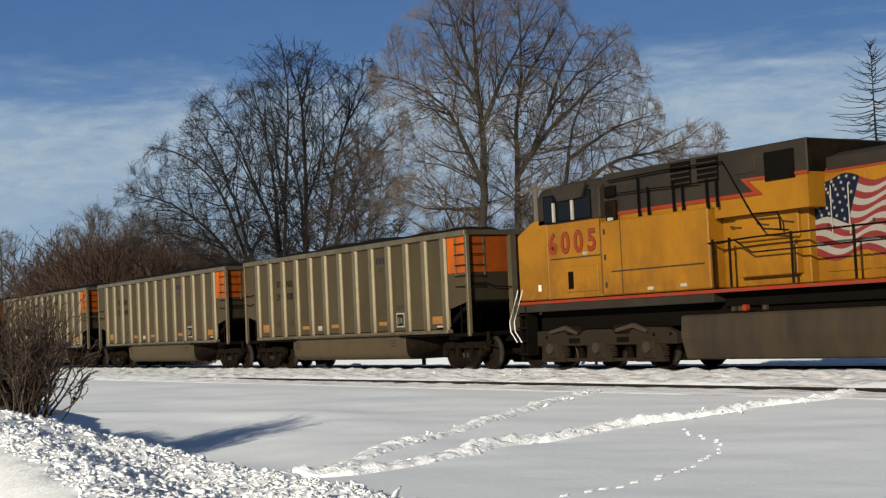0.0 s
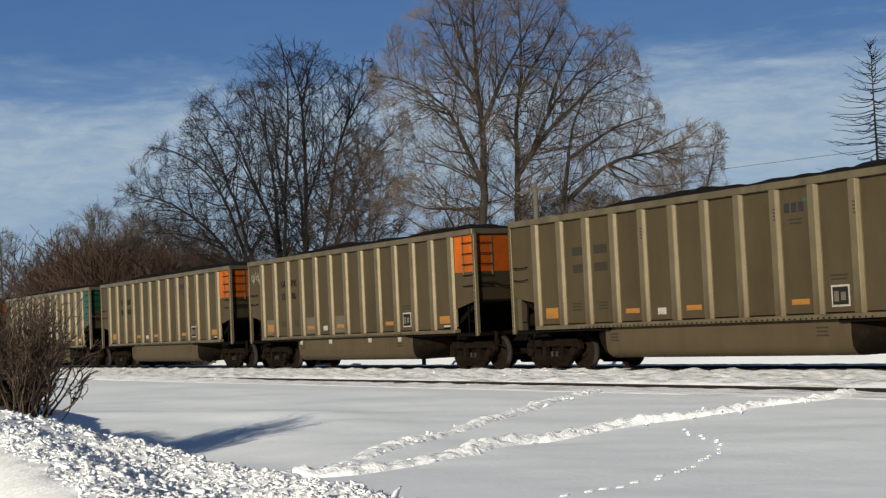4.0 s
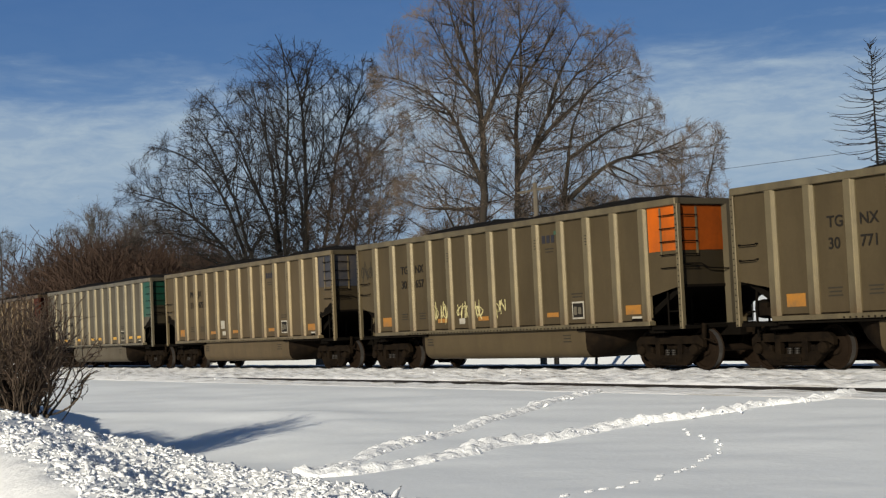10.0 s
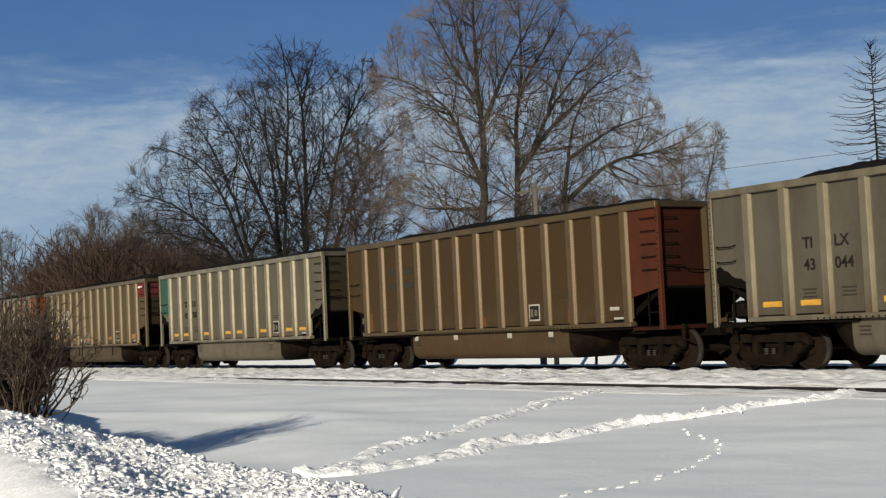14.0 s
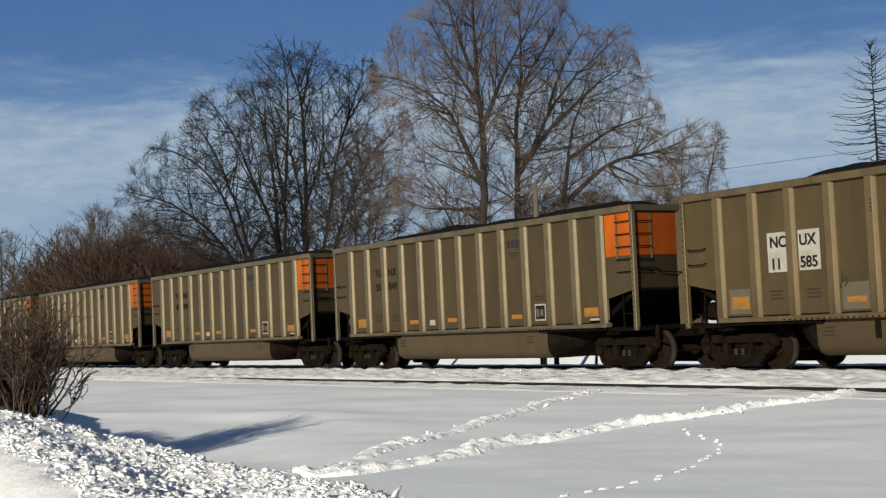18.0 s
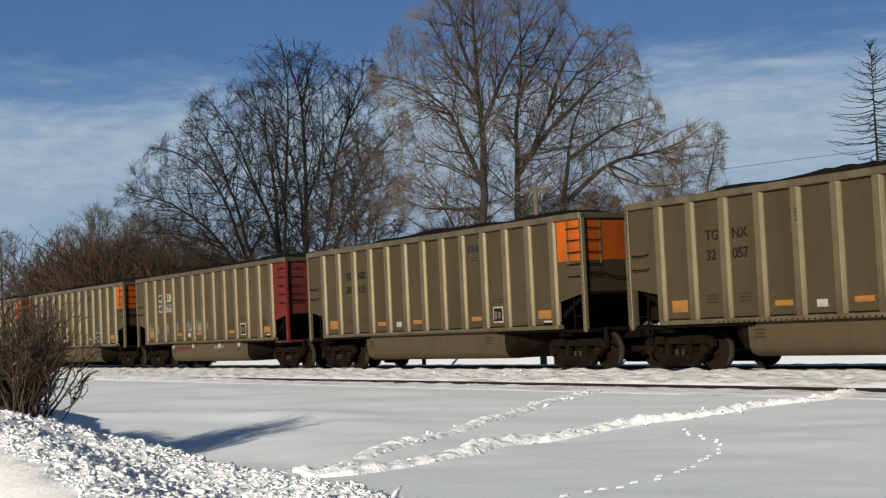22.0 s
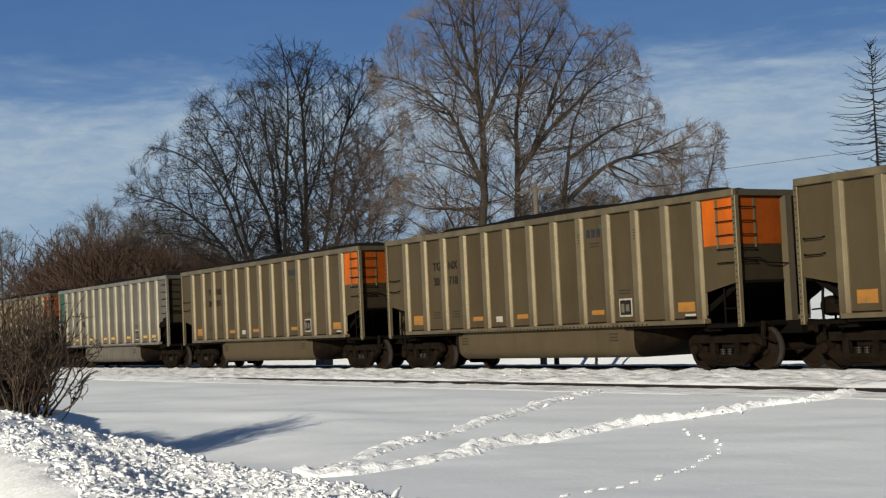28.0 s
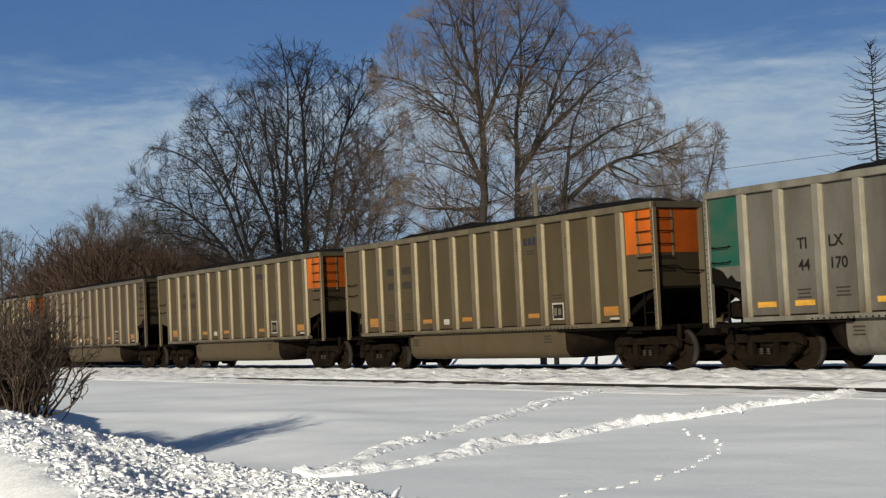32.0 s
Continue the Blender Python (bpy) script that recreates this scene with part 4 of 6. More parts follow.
def coal_heap(seed):
    xs, ys = np.linspace(-7.1, 7.1, 72), np.linspace(-1.38, 1.38, 15)
    gx, gy = np.meshgrid(xs, ys)
    r = np.random.default_rng(seed)
    crown = 0.45 + 0.035 * np.sin(gx * 0.9 + r.uniform(0, 6)) + 0.025 * np.sin(gx * 2.3 + r.uniform(0, 6))
    ends = smoothstep(7.15, 5.6, np.abs(gx))
    ends = ends * smoothstep(-7.1, -7.1 + r.uniform(2.2, 4.2), gx) * smoothstep(7.1, 7.1 - r.uniform(1.2, 2.0), gx)
    gz = 3.60 + crown * ends * (1 - (np.abs(gy) / 1.55) ** 2.6) + 0.035 * wave_field(gx, gy, seed, 0.6, 3)
    i = np.arange(gx.size).reshape(gx.shape)
    faces = np.stack([i[:-1, :-1], i[:-1, 1:], i[1:, 1:], i[1:, :-1]], -1).reshape(-1, 4)
    return arrays_mesh("coal_load", np.stack([gx, gy, gz], -1).reshape(-1, 3), faces, "coal")


GREY_BROWN, SILVER, BROWN = (0.126, 0.098, 0.052), (0.205, 0.198, 0.166), (0.092, 0.054, 0.020)
RIB_PALE, RIB_SILVER, RIB_BROWN = (0.31, 0.256, 0.152), (0.45, 0.425, 0.352), (0.215, 0.145, 0.064)
L_ORANGE = "dusty aluminium coal car with orange end panels and coal heap"
L_GREEN = "silver aluminium coal car with a green end panel, heaped with coal"
ORANGE = dict(label=L_ORANGE, tint=GREY_BROWN, rib_tint=RIB_PALE, right="orange")
def tgnx(a, b):
    return dict(ORANGE, marks=(("TG", "NX"), (a, b)))


CARS = [
    tgnx("31", "928"), tgnx("32", "101"), dict(ORANGE),
    dict(ORANGE, marks=(("GG", "PX"), ("12", "06"))),
    tgnx("30", "603"),
    dict(label=L_GREEN, tint=(0.165, 0.14, 0.095), rib_tint=(0.38, 0.33, 0.22), right="green", plates="yellow_plate", patch_low=2.2, ladder=False, marks=(("TI", "LX"), ("42", "987"))),
    tgnx("30", "771"), tgnx("30", "657"),
    dict(label="dusty aluminium coal car with blue end panels, heaped with coal", tint=(0.158, 0.120, 0.066), rib_tint=(0.36, 0.285, 0.16), right="blue", marks=(("PN", "JX"), ("51", "475"))),
    dict(label=L_GREEN, tint=(0.157, 0.142, 0.106), rib_tint=(0.35, 0.308, 0.215), right="green", plates="yellow_plate", patch_low=2.2, ladder=False, marks=(("TI", "LX"), ("43", "044"))),
    dict(label="rust-brown coal car with an oxide red end, heaped with coal", tint=BROWN, rib_tint=RIB_BROWN, right="rust_red", whole_end=True, ladder=False, plain=True),
    dict(label=L_GREEN, tint=(0.185, 0.168, 0.118), rib_tint=(0.46, 0.418, 0.31), left="green", plates="yellow_plate", patch_low=2.2, ladder=False, marks=(("TI", "LX"), ("42", "707"))),
    dict(label="brown dusty coal car with white boards and red end panel", tint=(0.150, 0.112, 0.055), tub_tint=(0.115, 0.083, 0.042), rib_tint=(0.30, 0.225, 0.115), right="red", patch_low=3.05, boards="tall", ladder=False, marks=(("NC", "UX"), ("11", "585"))),
    tgnx("30", "049"), tgnx("30", "804"), tgnx("32", "057"), tgnx("30", "121"),
    dict(label="brown dusty coal car with white boards, scribbles and a red end", tint=(0.148, 0.112, 0.060), rib_tint=(0.27, 0.205, 0.11), right="red", whole_end=True, boards=True, ladder=False, marks=(("MQ", "RX"), ("40", "729"))),
    dict(ORANGE), tgnx("31", "039"), tgnx("30", "718"), tgnx("30", "811"),
    dict(label=L_GREEN, tint=SILVER, rib_tint=RIB_SILVER, left="green", plates="yellow_plate", patch_low=2.2, ladder=False, marks=(("TI", "LX"), ("44", "170"))),
    dict(ORANGE), dict(ORANGE),
    dict(label="dusty aluminium coal car with bare dark ends, heaped with coal", tint=(0.125, 0.096, 0.056), rib_tint=(0.24, 0.19, 0.113)),
    dict(ORANGE), dict(ORANGE), dict(ORANGE),
]
PITCH = 16.34
MOVERS = []       # (thing, place along the track at the start)
heaps = [coal_heap(60 + k) for k in range(5)]
for i, spec in enumerate(CARS):
    x0 = -46.22 + HALF - PITCH * i
    car = coal_car(seed=i, **spec)
    if spec.get("right") in ("orange", "blue") and i != 3:
        logo(car)
    if i in (3, 10, 17):
        tub_squares(car, (-3.5, -1.4, 1.2, 3.0))
    if spec.get("plates") == "yellow_plate" or i in (8, 25):
        soot_edge(car, 1, 70 + i)
        soot_edge(car, -1, 170 + i)
    if i in (3, 12):
        for k, w in ((0, 0.62), (3, 0.66), (5, 0.66)):
            plate("touch_up_patch", car, 0.5 * (RIBS[k] + RIBS[k + 1]), 1.45, w, 0.52, "grey_patch", 1.4895)
    if i == 3:
        scribble(car, -6.72, 3.20, 0.75, 0.5, "scribble_pale", 12, 1.507)
        plate("red_mark", car, 0.5 * (RIBS[0] + RIBS[1]) + 0.22, 1.22, 0.07, 0.12, "red", 1.492)
    if i == 7:
        scribble(car, -2.6, 1.62, 0.7, 0.7, "scribble_yellow", 3)
        scribble(car, -1.2, 1.60, 1.2, 0.6, "scribble_yellow", 4)
        scribble(car, 0.2, 1.65, 0.6, 0.6, "scribble_yellow", 5)
        scribble(car, -6.75, 2.95, 0.7, 0.7, "faint_ink", 6, 1.507)
    if i == 8:
        plate("torn_poster", car, 0.5 * (RIBS[4] + RIBS[5]) - 0.1, 1.66, 0.34, 0.30, "dusty_white", 1.492)
    if i == 10:
        for k, (x, top) in enumerate(((RIBS[0] + 0.22, 1.72), (RIBS[1] - 0.18, 1.45), (RIBS[2] - 0.22, 1.66), (RIBS[6] + 0.2, 1.42), (RIBS[10] - 0.2, 1.5))):
            rust_run(car, x, top, 1.13, 40 + k)
    if i == 12:
        scribble(car, -3.15, 1.72, 0.6, 0.45, "faint_ink", 33)
        for k in range(3):
            plate("bar_lettering", car, 6.45 + 0.17 * k, 3.48, 0.13, 0.07, "white", 1.515)
        for x in (-2.2, 0.2, 2.6):
            plate("tub_band", car, x, 0.80, 0.14, 0.34, "iron", 1.433)
    if i == 17:
        for n_, (x, w, mat) in enumerate(((-5.9, 0.5, "scribble_pale"), (-0.2, 0.9, "scribble_pale"), (-5.2, 0.7, "scribble_pale"), (-4.1, 0.8, "scribble_pale"), (-3.0, 0.5, "scribble_pale"), (-1.0, 1.6, "scribble_pale"), (2.6, 0.6, "faint_ink"), (5.2, 0.8, "faint_ink"))):
            scribble(car, x, 1.62, w, 0.55, mat, 20 + n_)
        scribble(car, -2.4, 0.82, 1.6, 0.18, "red", 31, 1.436)
        scribble(car, 1.2, 0.84, 0.9, 0.22, "scribble_pale", 32, 1.436)
    MOVERS.append((car, x0))
    load = tagged(new("coal_load", heaps[i % 5]), "black heap of coal filling a coal car", "coal", "coal loads")
    MOVERS.append((load, x0))


# ---- locomotive ----
def loco_side_frame(bm):
    """A cast frame: a beam with a wavy top, three splayed legs and low tie bars, open between the legs."""
    prism(bm, [(-2.80, 0.60), (-2.80, 0.86), (-2.45, 0.98), (-1.35, 1.00), (-1.05, 0.88), (-0.75, 0.88), (-0.45, 0.98), (0.45, 0.98), (0.75, 0.88), (1.05, 0.88), (1.35, 1.00), (2.45, 0.98), (2.80, 0.86), (2.80, 0.60)], -0.09, 0.09)
    for c in (-1.85, 0.0, 1.85):
        prism(bm, [(c - 0.50, 0.20), (c - 0.38, 0.60), (c + 0.38, 0.60), (c + 0.50, 0.20)], -0.09, 0.09)
    for c in (-0.925, 0.925):
        box(bm, c - 0.42, c + 0.42, -0.05, 0.05, 0.21, 0.29)


def loco():
    """A six-axle diesel in yellow and grey, its cab towards the coal cars. x 0 is the coupler face at the cab end."""
    lo = tagged(new("locomotive"), "yellow and grey diesel locomotive with a waving flag mural", "locomotive", "")

    def put(name, build, mat, label="", soft=0.01, parent=None, at=(0, 0, 0)):
        bm = bmesh.new()
        build(bm)
        return part(name, finished(bm, name, mat, soft), parent or lo, at, label)

    S = 1.53
    put("frame_sill", lambda bm: box(bm, 0.45, 7.7, -S, S, 1.47, 1.66), "loco_grey")
    put("frame_sill", lambda bm: box(bm, 7.7, 21.6, -1.2, 1.2, 1.36, 1.66), "black")
    put("sill_stripe", lambda bm: box(bm, 0.45, 21.6, -S - 0.006, S + 0.006, 1.665, 1.735), "loco_red", "red stripe", 0)
    # nose, cab, equipment compartment
    nose = put("nose", lambda bm: prism(bm, [(0.60, 1.76), (0.60, 3.42), (1.28, 3.74), (1.9, 3.76), (1.9, 1.76)], -S, S), "loco_yellow", "", 0.03)
    cab = put("cab", lambda bm: prism(bm, [(1.9, 1.76), (1.9, 3.60), (4.0, 3.60), (4.0, 1.76)], -S - 0.004, S + 0.004), "loco_yellow", "", 0.012)
    put("cab_roof", lambda bm: prism(bm, [(-S, 3.60), (-S, 4.30), (-S + 0.18, 4.52), (-0.6, 4.70), (0.6, 4.70), (S - 0.18, 4.52), (S, 4.30), (S, 3.60)], 1.55, 4.02, "x"), "loco_grey", "dark grey", 0.02)
    win = put("cab_window", lambda bm: box(bm, 1.80, 3.72, -S - 0.012, -S + 0.02, 3.63, 4.32), "black", "dark cab window opening", 0)
    for x0, x1 in ((1.85, 2.20), (2.40, 2.95), (3.10, 3.68)):
        put("pane", lambda bm: box(bm, x0, x1, -0.006, 0, 3.67, 4.28), "glass", "", 0, win, (0, -S - 0.014, 0))
    for x in (2.28, 3.03):
        put("mirror", lambda bm: box(bm, x - 0.035, x + 0.035, -S - 0.09, -S - 0.02, 3.64, 4.12), "dusty_white", "pale window mirror", 0.01)
    put("sun_visor", lambda bm: prism(bm, [(2.50, 4.13), (3.45, 4.15), (3.64, 4.50), (2.22, 4.50)], -S - 0.10, -S - 0.03), "loco_grey", "", 0)
    put("compartment", lambda bm: box(bm, 4.0, 7.65, -S, S, 1.76, 3.50), "loco_yellow", "", 0.03)
    put("compartment_cap", lambda bm: box(bm, 4.0, 7.72, -1.375, 1.375, 3.49, 3.66), "loco_yellow", "", 0)
    put("horn_box", lambda bm: box(bm, 4.15, 4.52, -1.50, -1.37, 3.50, 3.98), "iron", "dark sooty equipment box", 0.03)
    put("horn_bracket", lambda bm: box(bm, 4.12, 4.50, -1.47, -1.37, 4.06, 4.32), "black", "", 0.02)
    put("upper_hood", lambda bm: prism(bm, [(4.0, 3.66), (8.98, 3.66), (8.62, 3.97), (10.42, 3.95), (10.42, 4.63), (4.0, 4.63)], -1.38, 1.38), "loco_grey", "dark grey", 0.03)
    put("hood_stripe", lambda bm: box(bm, 4.4, 8.96, -1.40, -1.36, 3.62, 3.70), "loco_red", "", 0)
    put("blower_door", lambda bm: box(bm, 2.62, 3.86, -S - 0.03, -S, 1.90, 2.52), "loco_yellow", "yellow equipment door", 0.015)
    put("door_slot", lambda bm: box(bm, 2.72, 2.92, -S - 0.038, -S - 0.02, 1.98, 2.40), "black", "", 0)
    put("step_light", lambda bm: box(bm, 1.45, 1.55, -S - 0.02, -S, 1.98, 2.14), "white", "", 0)
    for x0, x1, z in ((2.0, 4.0, 2.72), (4.35, 7.5, 2.30)):
        put("body_seam", lambda bm: box(bm, x0, x1, -S - 0.012, -S, z, z + 0.03), "loco_tank", "", 0)
    for x in (3.98, 4.72):
        put("body_seam", lambda bm: box(bm, x, x + 0.02, -S - 0.008, -S, 1.80, 3.60), "loco_tank", "", 0)
    # louvres
    for x0 in (6.40, 7.26):
        v = put("louvre", lambda bm: box(bm, x0, x0 + 0.66, -1.40, -1.37, 4.05, 4.58), "black", "dark louvred vent", 0)
        for k in range(4):
            put("slat", lambda bm: box(bm, x0 + 0.03, x0 + 0.63, -1.425, -1.40, 4.10 + 0.12 * k, 4.13 + 0.12 * k), "loco_grey", "", 0, v)
    # long hood beyond the compartment
    hood = put("long_hood", lambda bm: box(bm, 7.65, 21.2, -0.88, 0.88, 1.76, 3.95), "loco_yellow", "", 0.03)
    put("hood_roof", lambda bm: prism(bm, [(-0.9, 3.95), (-0.9, 4.22), (-0.5, 4.34), (0.5, 4.34), (0.9, 4.22), (0.9, 3.95)], 10.45, 21.2, "x"), "loco_grey", "dark grey", 0.02)
    put("radiator_wing", lambda bm: prism(bm, [(-1.52, 4.46), (-1.50, 4.69), (1.50, 4.69), (1.52, 4.46), (0.9, 4.28), (-0.9, 4.28)], 14.2, 20.6, "x"), "loco_grey", "", 0.02)
    # thin near-black plate added over the hood's end face
    put("hood_end_plate", lambda bm: box(bm, 10.423, 10.445, -1.36, 1.36, 3.98, 4.60), "iron", "near-black end of the upper hood", 0)
    put("hood_panel", lambda bm: prism(bm, [(7.65, 1.76), (7.65, 3.64), (8.6, 3.64), (9.0, 3.97), (10.1, 4.0), (10.1, 1.76)], -1.10, 1.10), "loco_yellow", "", 0.02)
    put("zigzag_stripe", lambda bm: prism(bm, [(8.90, 3.62), (9.16, 3.62), (8.78, 3.93), (10.42, 3.91), (10.42, 3.98), (8.56, 4.00), (8.90, 3.70)], -1.396, -1.36), "loco_red", "red", 0)
    put("upper_panel", lambda bm: prism(bm, [(7.72, 3.25), (10.40, 3.25), (10.40, 3.95), (8.62, 3.97), (8.98, 3.66), (7.72, 3.66)], -1.372, 1.372), "loco_yellow", "", 0)
    put("intake", lambda bm: box(bm, 9.27, 10.08, -1.405, -1.36, 3.87, 4.46), "black", "dark air intake", 0)
    put("hood_top_stripe", lambda bm: box(bm, 10.1, 21.0, -0.895, -0.86, 3.92, 4.02), "loco_red", "", 0)
    for k in range(9):
        x = 10.35 + 1.15 * k
        d = put("hood_door", lambda bm: box(bm, x, x + 1.08, -0.90, -0.87, 1.95, 3.85), "loco_yellow", "", 0.01)
        put("latch", lambda bm: box(bm, x + 0.06, x + 0.12, -0.925, -0.90, 2.8, 2.92), "loco_tank", "", 0, d)
    flag(lo, put)
    # railings, steps
    def rails(bm):
        tube(bm, [(7.55, -S + 0.02, 2.72), (9.0, -S + 0.02, 2.76), (21.2, -S + 0.02, 2.80)], 0.022, 6)
    put("handrail", rails, "iron", "", 0)
    def lower_rail(bm):
        tube(bm, [(7.9, -S + 0.02, 2.70), (8.4, -S + 0.02, 2.74), (8.9, -S + 0.02, 2.45), (21.2, -S + 0.02, 2.48)], 0.018, 6)
    put("handrail", lower_rail, "iron", "", 0)
    for x in (7.75, 8.25, 10.0, 11.6, 13.2, 14.8, 16.4, 18.0, 19.6, 21.0):
        put("stanchion", lambda bm: tube(bm, [(x, -S + 0.02, 1.76), (x, -S + 0.02, 2.80)], 0.028, 6), "iron", "", 0)
    def roof_rail(bm):
        tube(bm, [(4.3, -1.48, 4.44), (6.5, -1.48, 4.46), (8.14, -1.48, 4.42), (8.9, -1.48, 3.27), (9.22, -1.48, 2.91), (9.9, -1.48, 2.83)], 0.020, 6)
    put("grab_rail", roof_rail, "black", "", 0)
    put("grab_rail", lambda bm: tube(bm, [(4.3, -1.48, 4.12), (6.0, -1.48, 4.09), (7.4, -1.48, 4.05)], 0.016, 6), "black", "", 0)
    put("grab_rail", lambda bm: tube(bm, [(8.95, -1.45, 3.24), (9.60, -1.45, 3.22), (9.66, -1.45, 3.10), (9.68, -1.45, 2.84)], 0.02, 6), "black", "", 0)
    for x, top in ((5.37, 4.42), (5.70, 4.15), (6.55, 4.2), (6.85, 4.1), (7.62, 4.1), (7.92, 4.08)):
        put("rail_post", lambda bm: prism(bm, [(x - 0.02, top), (x + 0.025, top), (x + 0.025, 3.75), (x + 0.06, 3.47), (x - 0.01, 3.47)], -1.50, -1.46), "black", "", 0)
    put("flag_handrail", lambda bm: tube(bm, [(10.02, -0.96, 4.04), (9.75, -0.98, 3.2), (9.47, -1.0, 2.33)], 0.022, 6), "white", "white grab rail", 0)
    put("flag_handrail", lambda bm: tube(bm, [(10.09, -0.96, 3.95), (10.05, -0.98, 3.2), (10.01, -0.98, 2.40)], 0.02, 6), "dusty_white", "white grab rail", 0)
    for k in range(4):
        put("flag_rung", lambda bm: tube(bm, [(9.55 + 0.12 * k, -0.99, 2.58 + 0.37 * k), (10.03 + 0.015 * k, -0.98, 2.58 + 0.37 * k)], 0.012, 5), "dusty_white", "", 0)
    for x in (10.57, 11.02):
        put("flag_handrail", lambda bm: tube(bm, [(x, -0.94, 3.66), (x, -0.95, 3.2), (x, -0.94, 2.66)], 0.012, 6), "dusty_white", "", 0)
    for x in (8.1, 8.9, 9.6):
        put("grab_rail", lambda bm: tube(bm, [(x - 0.12, -1.11, 3.05), (x - 0.12, -1.2, 3.05), (x + 0.2, -1.2, 3.0), (x + 0.2, -1.11, 3.0)], 0.015, 5), "loco_tank", "", 0)
    for k, x in enumerate((4.12,)):
        for z in (1.95, 2.6, 3.2):
            put("door_hinge", lambda bm: box(bm, x, x + 0.05, -S - 0.025, -S, z, z + 0.12), "loco_tank", "", 0)
    for x, z in ((3.3, 2.78), (5.6, 1.83), (6.7, 1.85), (4.3, 3.50)):
        put("small_plate", lambda bm: box(bm, x, x + 0.2, -S - 0.012, -S, z, z + 0.07), "dusty_white", "pale data plate", 0)
    put("exhaust_hatch", lambda bm: box(bm, 8.4, 9.0, -1.40, -1.37, 4.1, 4.5), "loco_grey", "", 0.01)
    put("box_cover", lambda bm: box(bm, 8.3, 9.9, -1.28, -1.08, 1.95, 2.55), "loco_yellow", "", 0.02)
    put("box_cover", lambda bm: box(bm, 8.1, 9.9, -1.18, -1.08, 2.70, 3.30), "loco_yellow", "", 0.02)
    for k in range(4):
        put("step", lambda bm: box(bm, 0.42, 0.80, -S, -S + 0.35, 0.40 + 0.33 * k, 0.44 + 0.33 * k), "iron", "", 0)
    put("step_side", lambda bm: box(bm, 0.80, 0.84, -S, -S + 0.35, 0.38, 1.62), "black", "", 0)
    for x in (0.10, 0.30):
        put("end_handrail", lambda bm: tube(bm, [(x + 0.32, -S - 0.02, 0.72), (x + 0.05, -S - 0.02, 1.0), (x + 0.02, -S - 0.02, 1.25), (x + 0.38, -S - 0.02, 1.9), (x + 0.45, -S - 0.02, 2.05)], 0.015, 6), "white", "white end handrail", 0)
    put("pilot", lambda bm: box(bm, 0.42, 0.52, -1.45, 1.45, 0.25, 1.4), "black", "", 0)
    put("coupler_head", coupler, "iron", "", 0.01, lo, (-0.1, 0, 0)).rotation_euler = (0, 0, math.pi)
    # fuel tank, fittings
    put("fuel_tank", lambda bm: prism(bm, [(-1.46, 1.22), (-1.50, 0.75), (-1.35, 0.25), (1.35, 0.25), (1.50, 0.75), (1.46, 1.22)], 6.55, 14.0, "x"), "loco_tank", "dusty brown fuel tank", 0.04)
    put("underframe", lambda bm: box(bm, 0.9, 21.0, -1.1, 1.1, 1.0, 1.48), "black", "", 0)
    put("valve", lambda bm: lathe(bm, [(0.02, -0.05), (0.07, -0.05), (0.07, 0.05), (0.02, 0.05)], 10, (8.62, -1.50, 1.32)), "loco_red", "red emergency valve", 0)
    for x in (8.2, 8.4, 9.1):
        put("fitting", lambda bm: box(bm, x, x + 0.1, -1.52, -1.42, 1.26, 1.36), "loco_tank", "", 0.01)
    # trucks
    for cx in (3.3, 18.4):
        t = put("loco_truck", lambda bm: box(bm, -0.3, 0.3, -1.0, 1.0, 0.55, 1.0), "iron", "", 0.02, lo, (cx, 0, 0))
        put("inner_frame", lambda bm: box(bm, -2.70, 2.70, -0.62, 0.62, 0.20, 0.95), "black", "", 0.02, t)
        for s in (-1, 1):
            put("side_frame", loco_side_frame, "loco_truck_steel", "", 0.012, t, (0, 1.12 * s, 0))
            for dx in (-0.93, 0.93):
                put("frame_slot", lambda bm: box(bm, -0.22, 0.22, -0.006, 0.006, 0.66, 0.78), "black", "", 0, t, (dx, 1.214 * s, 0))
                put("brake_hanger", lambda bm: prism(bm, [(-0.10, 0.25), (0.10, 0.22), (0.06, 0.62), (-0.06, 0.62)], -0.04, 0.04), "iron", "", 0.01, t, (dx + 0.02, 1.02 * s, 0))
            for dx in (-2.62, -2.05, 2.05, 2.62):
                put("frame_bolt", lambda bm: lathe(bm, [(0.01, -0.02), (0.035, -0.02), (0.035, 0.02), (0.01, 0.02)], 8, (0, 0, 0.82)), "black", "", 0, t, (dx, 1.215 * s, 0))
            for dx in (-1.85, 0.0, 1.85):
                put("journal", lambda bm: prism(bm, [(-0.24, 0.26), (0.24, 0.26), (0.20, 0.62), (0.16, 0.72), (-0.16, 0.72), (-0.20, 0.62)], -0.05, 0.05), "loco_truck_steel", "", 0.04, t, (dx, 1.20 * s, 0))
                put("journal_cap", lambda bm: lathe(bm, [(0.02, -0.04), (0.13, -0.04), (0.14, 0.04), (0.02, 0.04)], 14, (0, 0, 0.54)), "loco_tank", "", 0, t, (dx, 1.27 * s, 0))
            for dx in (-2.3, -1.4, -0.45, 0.45, 1.4, 2.3):
                put("truck_spring", lambda bm: [lathe_z(bm, 0.095, 0.34 + 0.055 * q, 0.035) for q in range(5)], "loco_truck_steel", "", 0, t, (dx, 1.10 * s, 0))
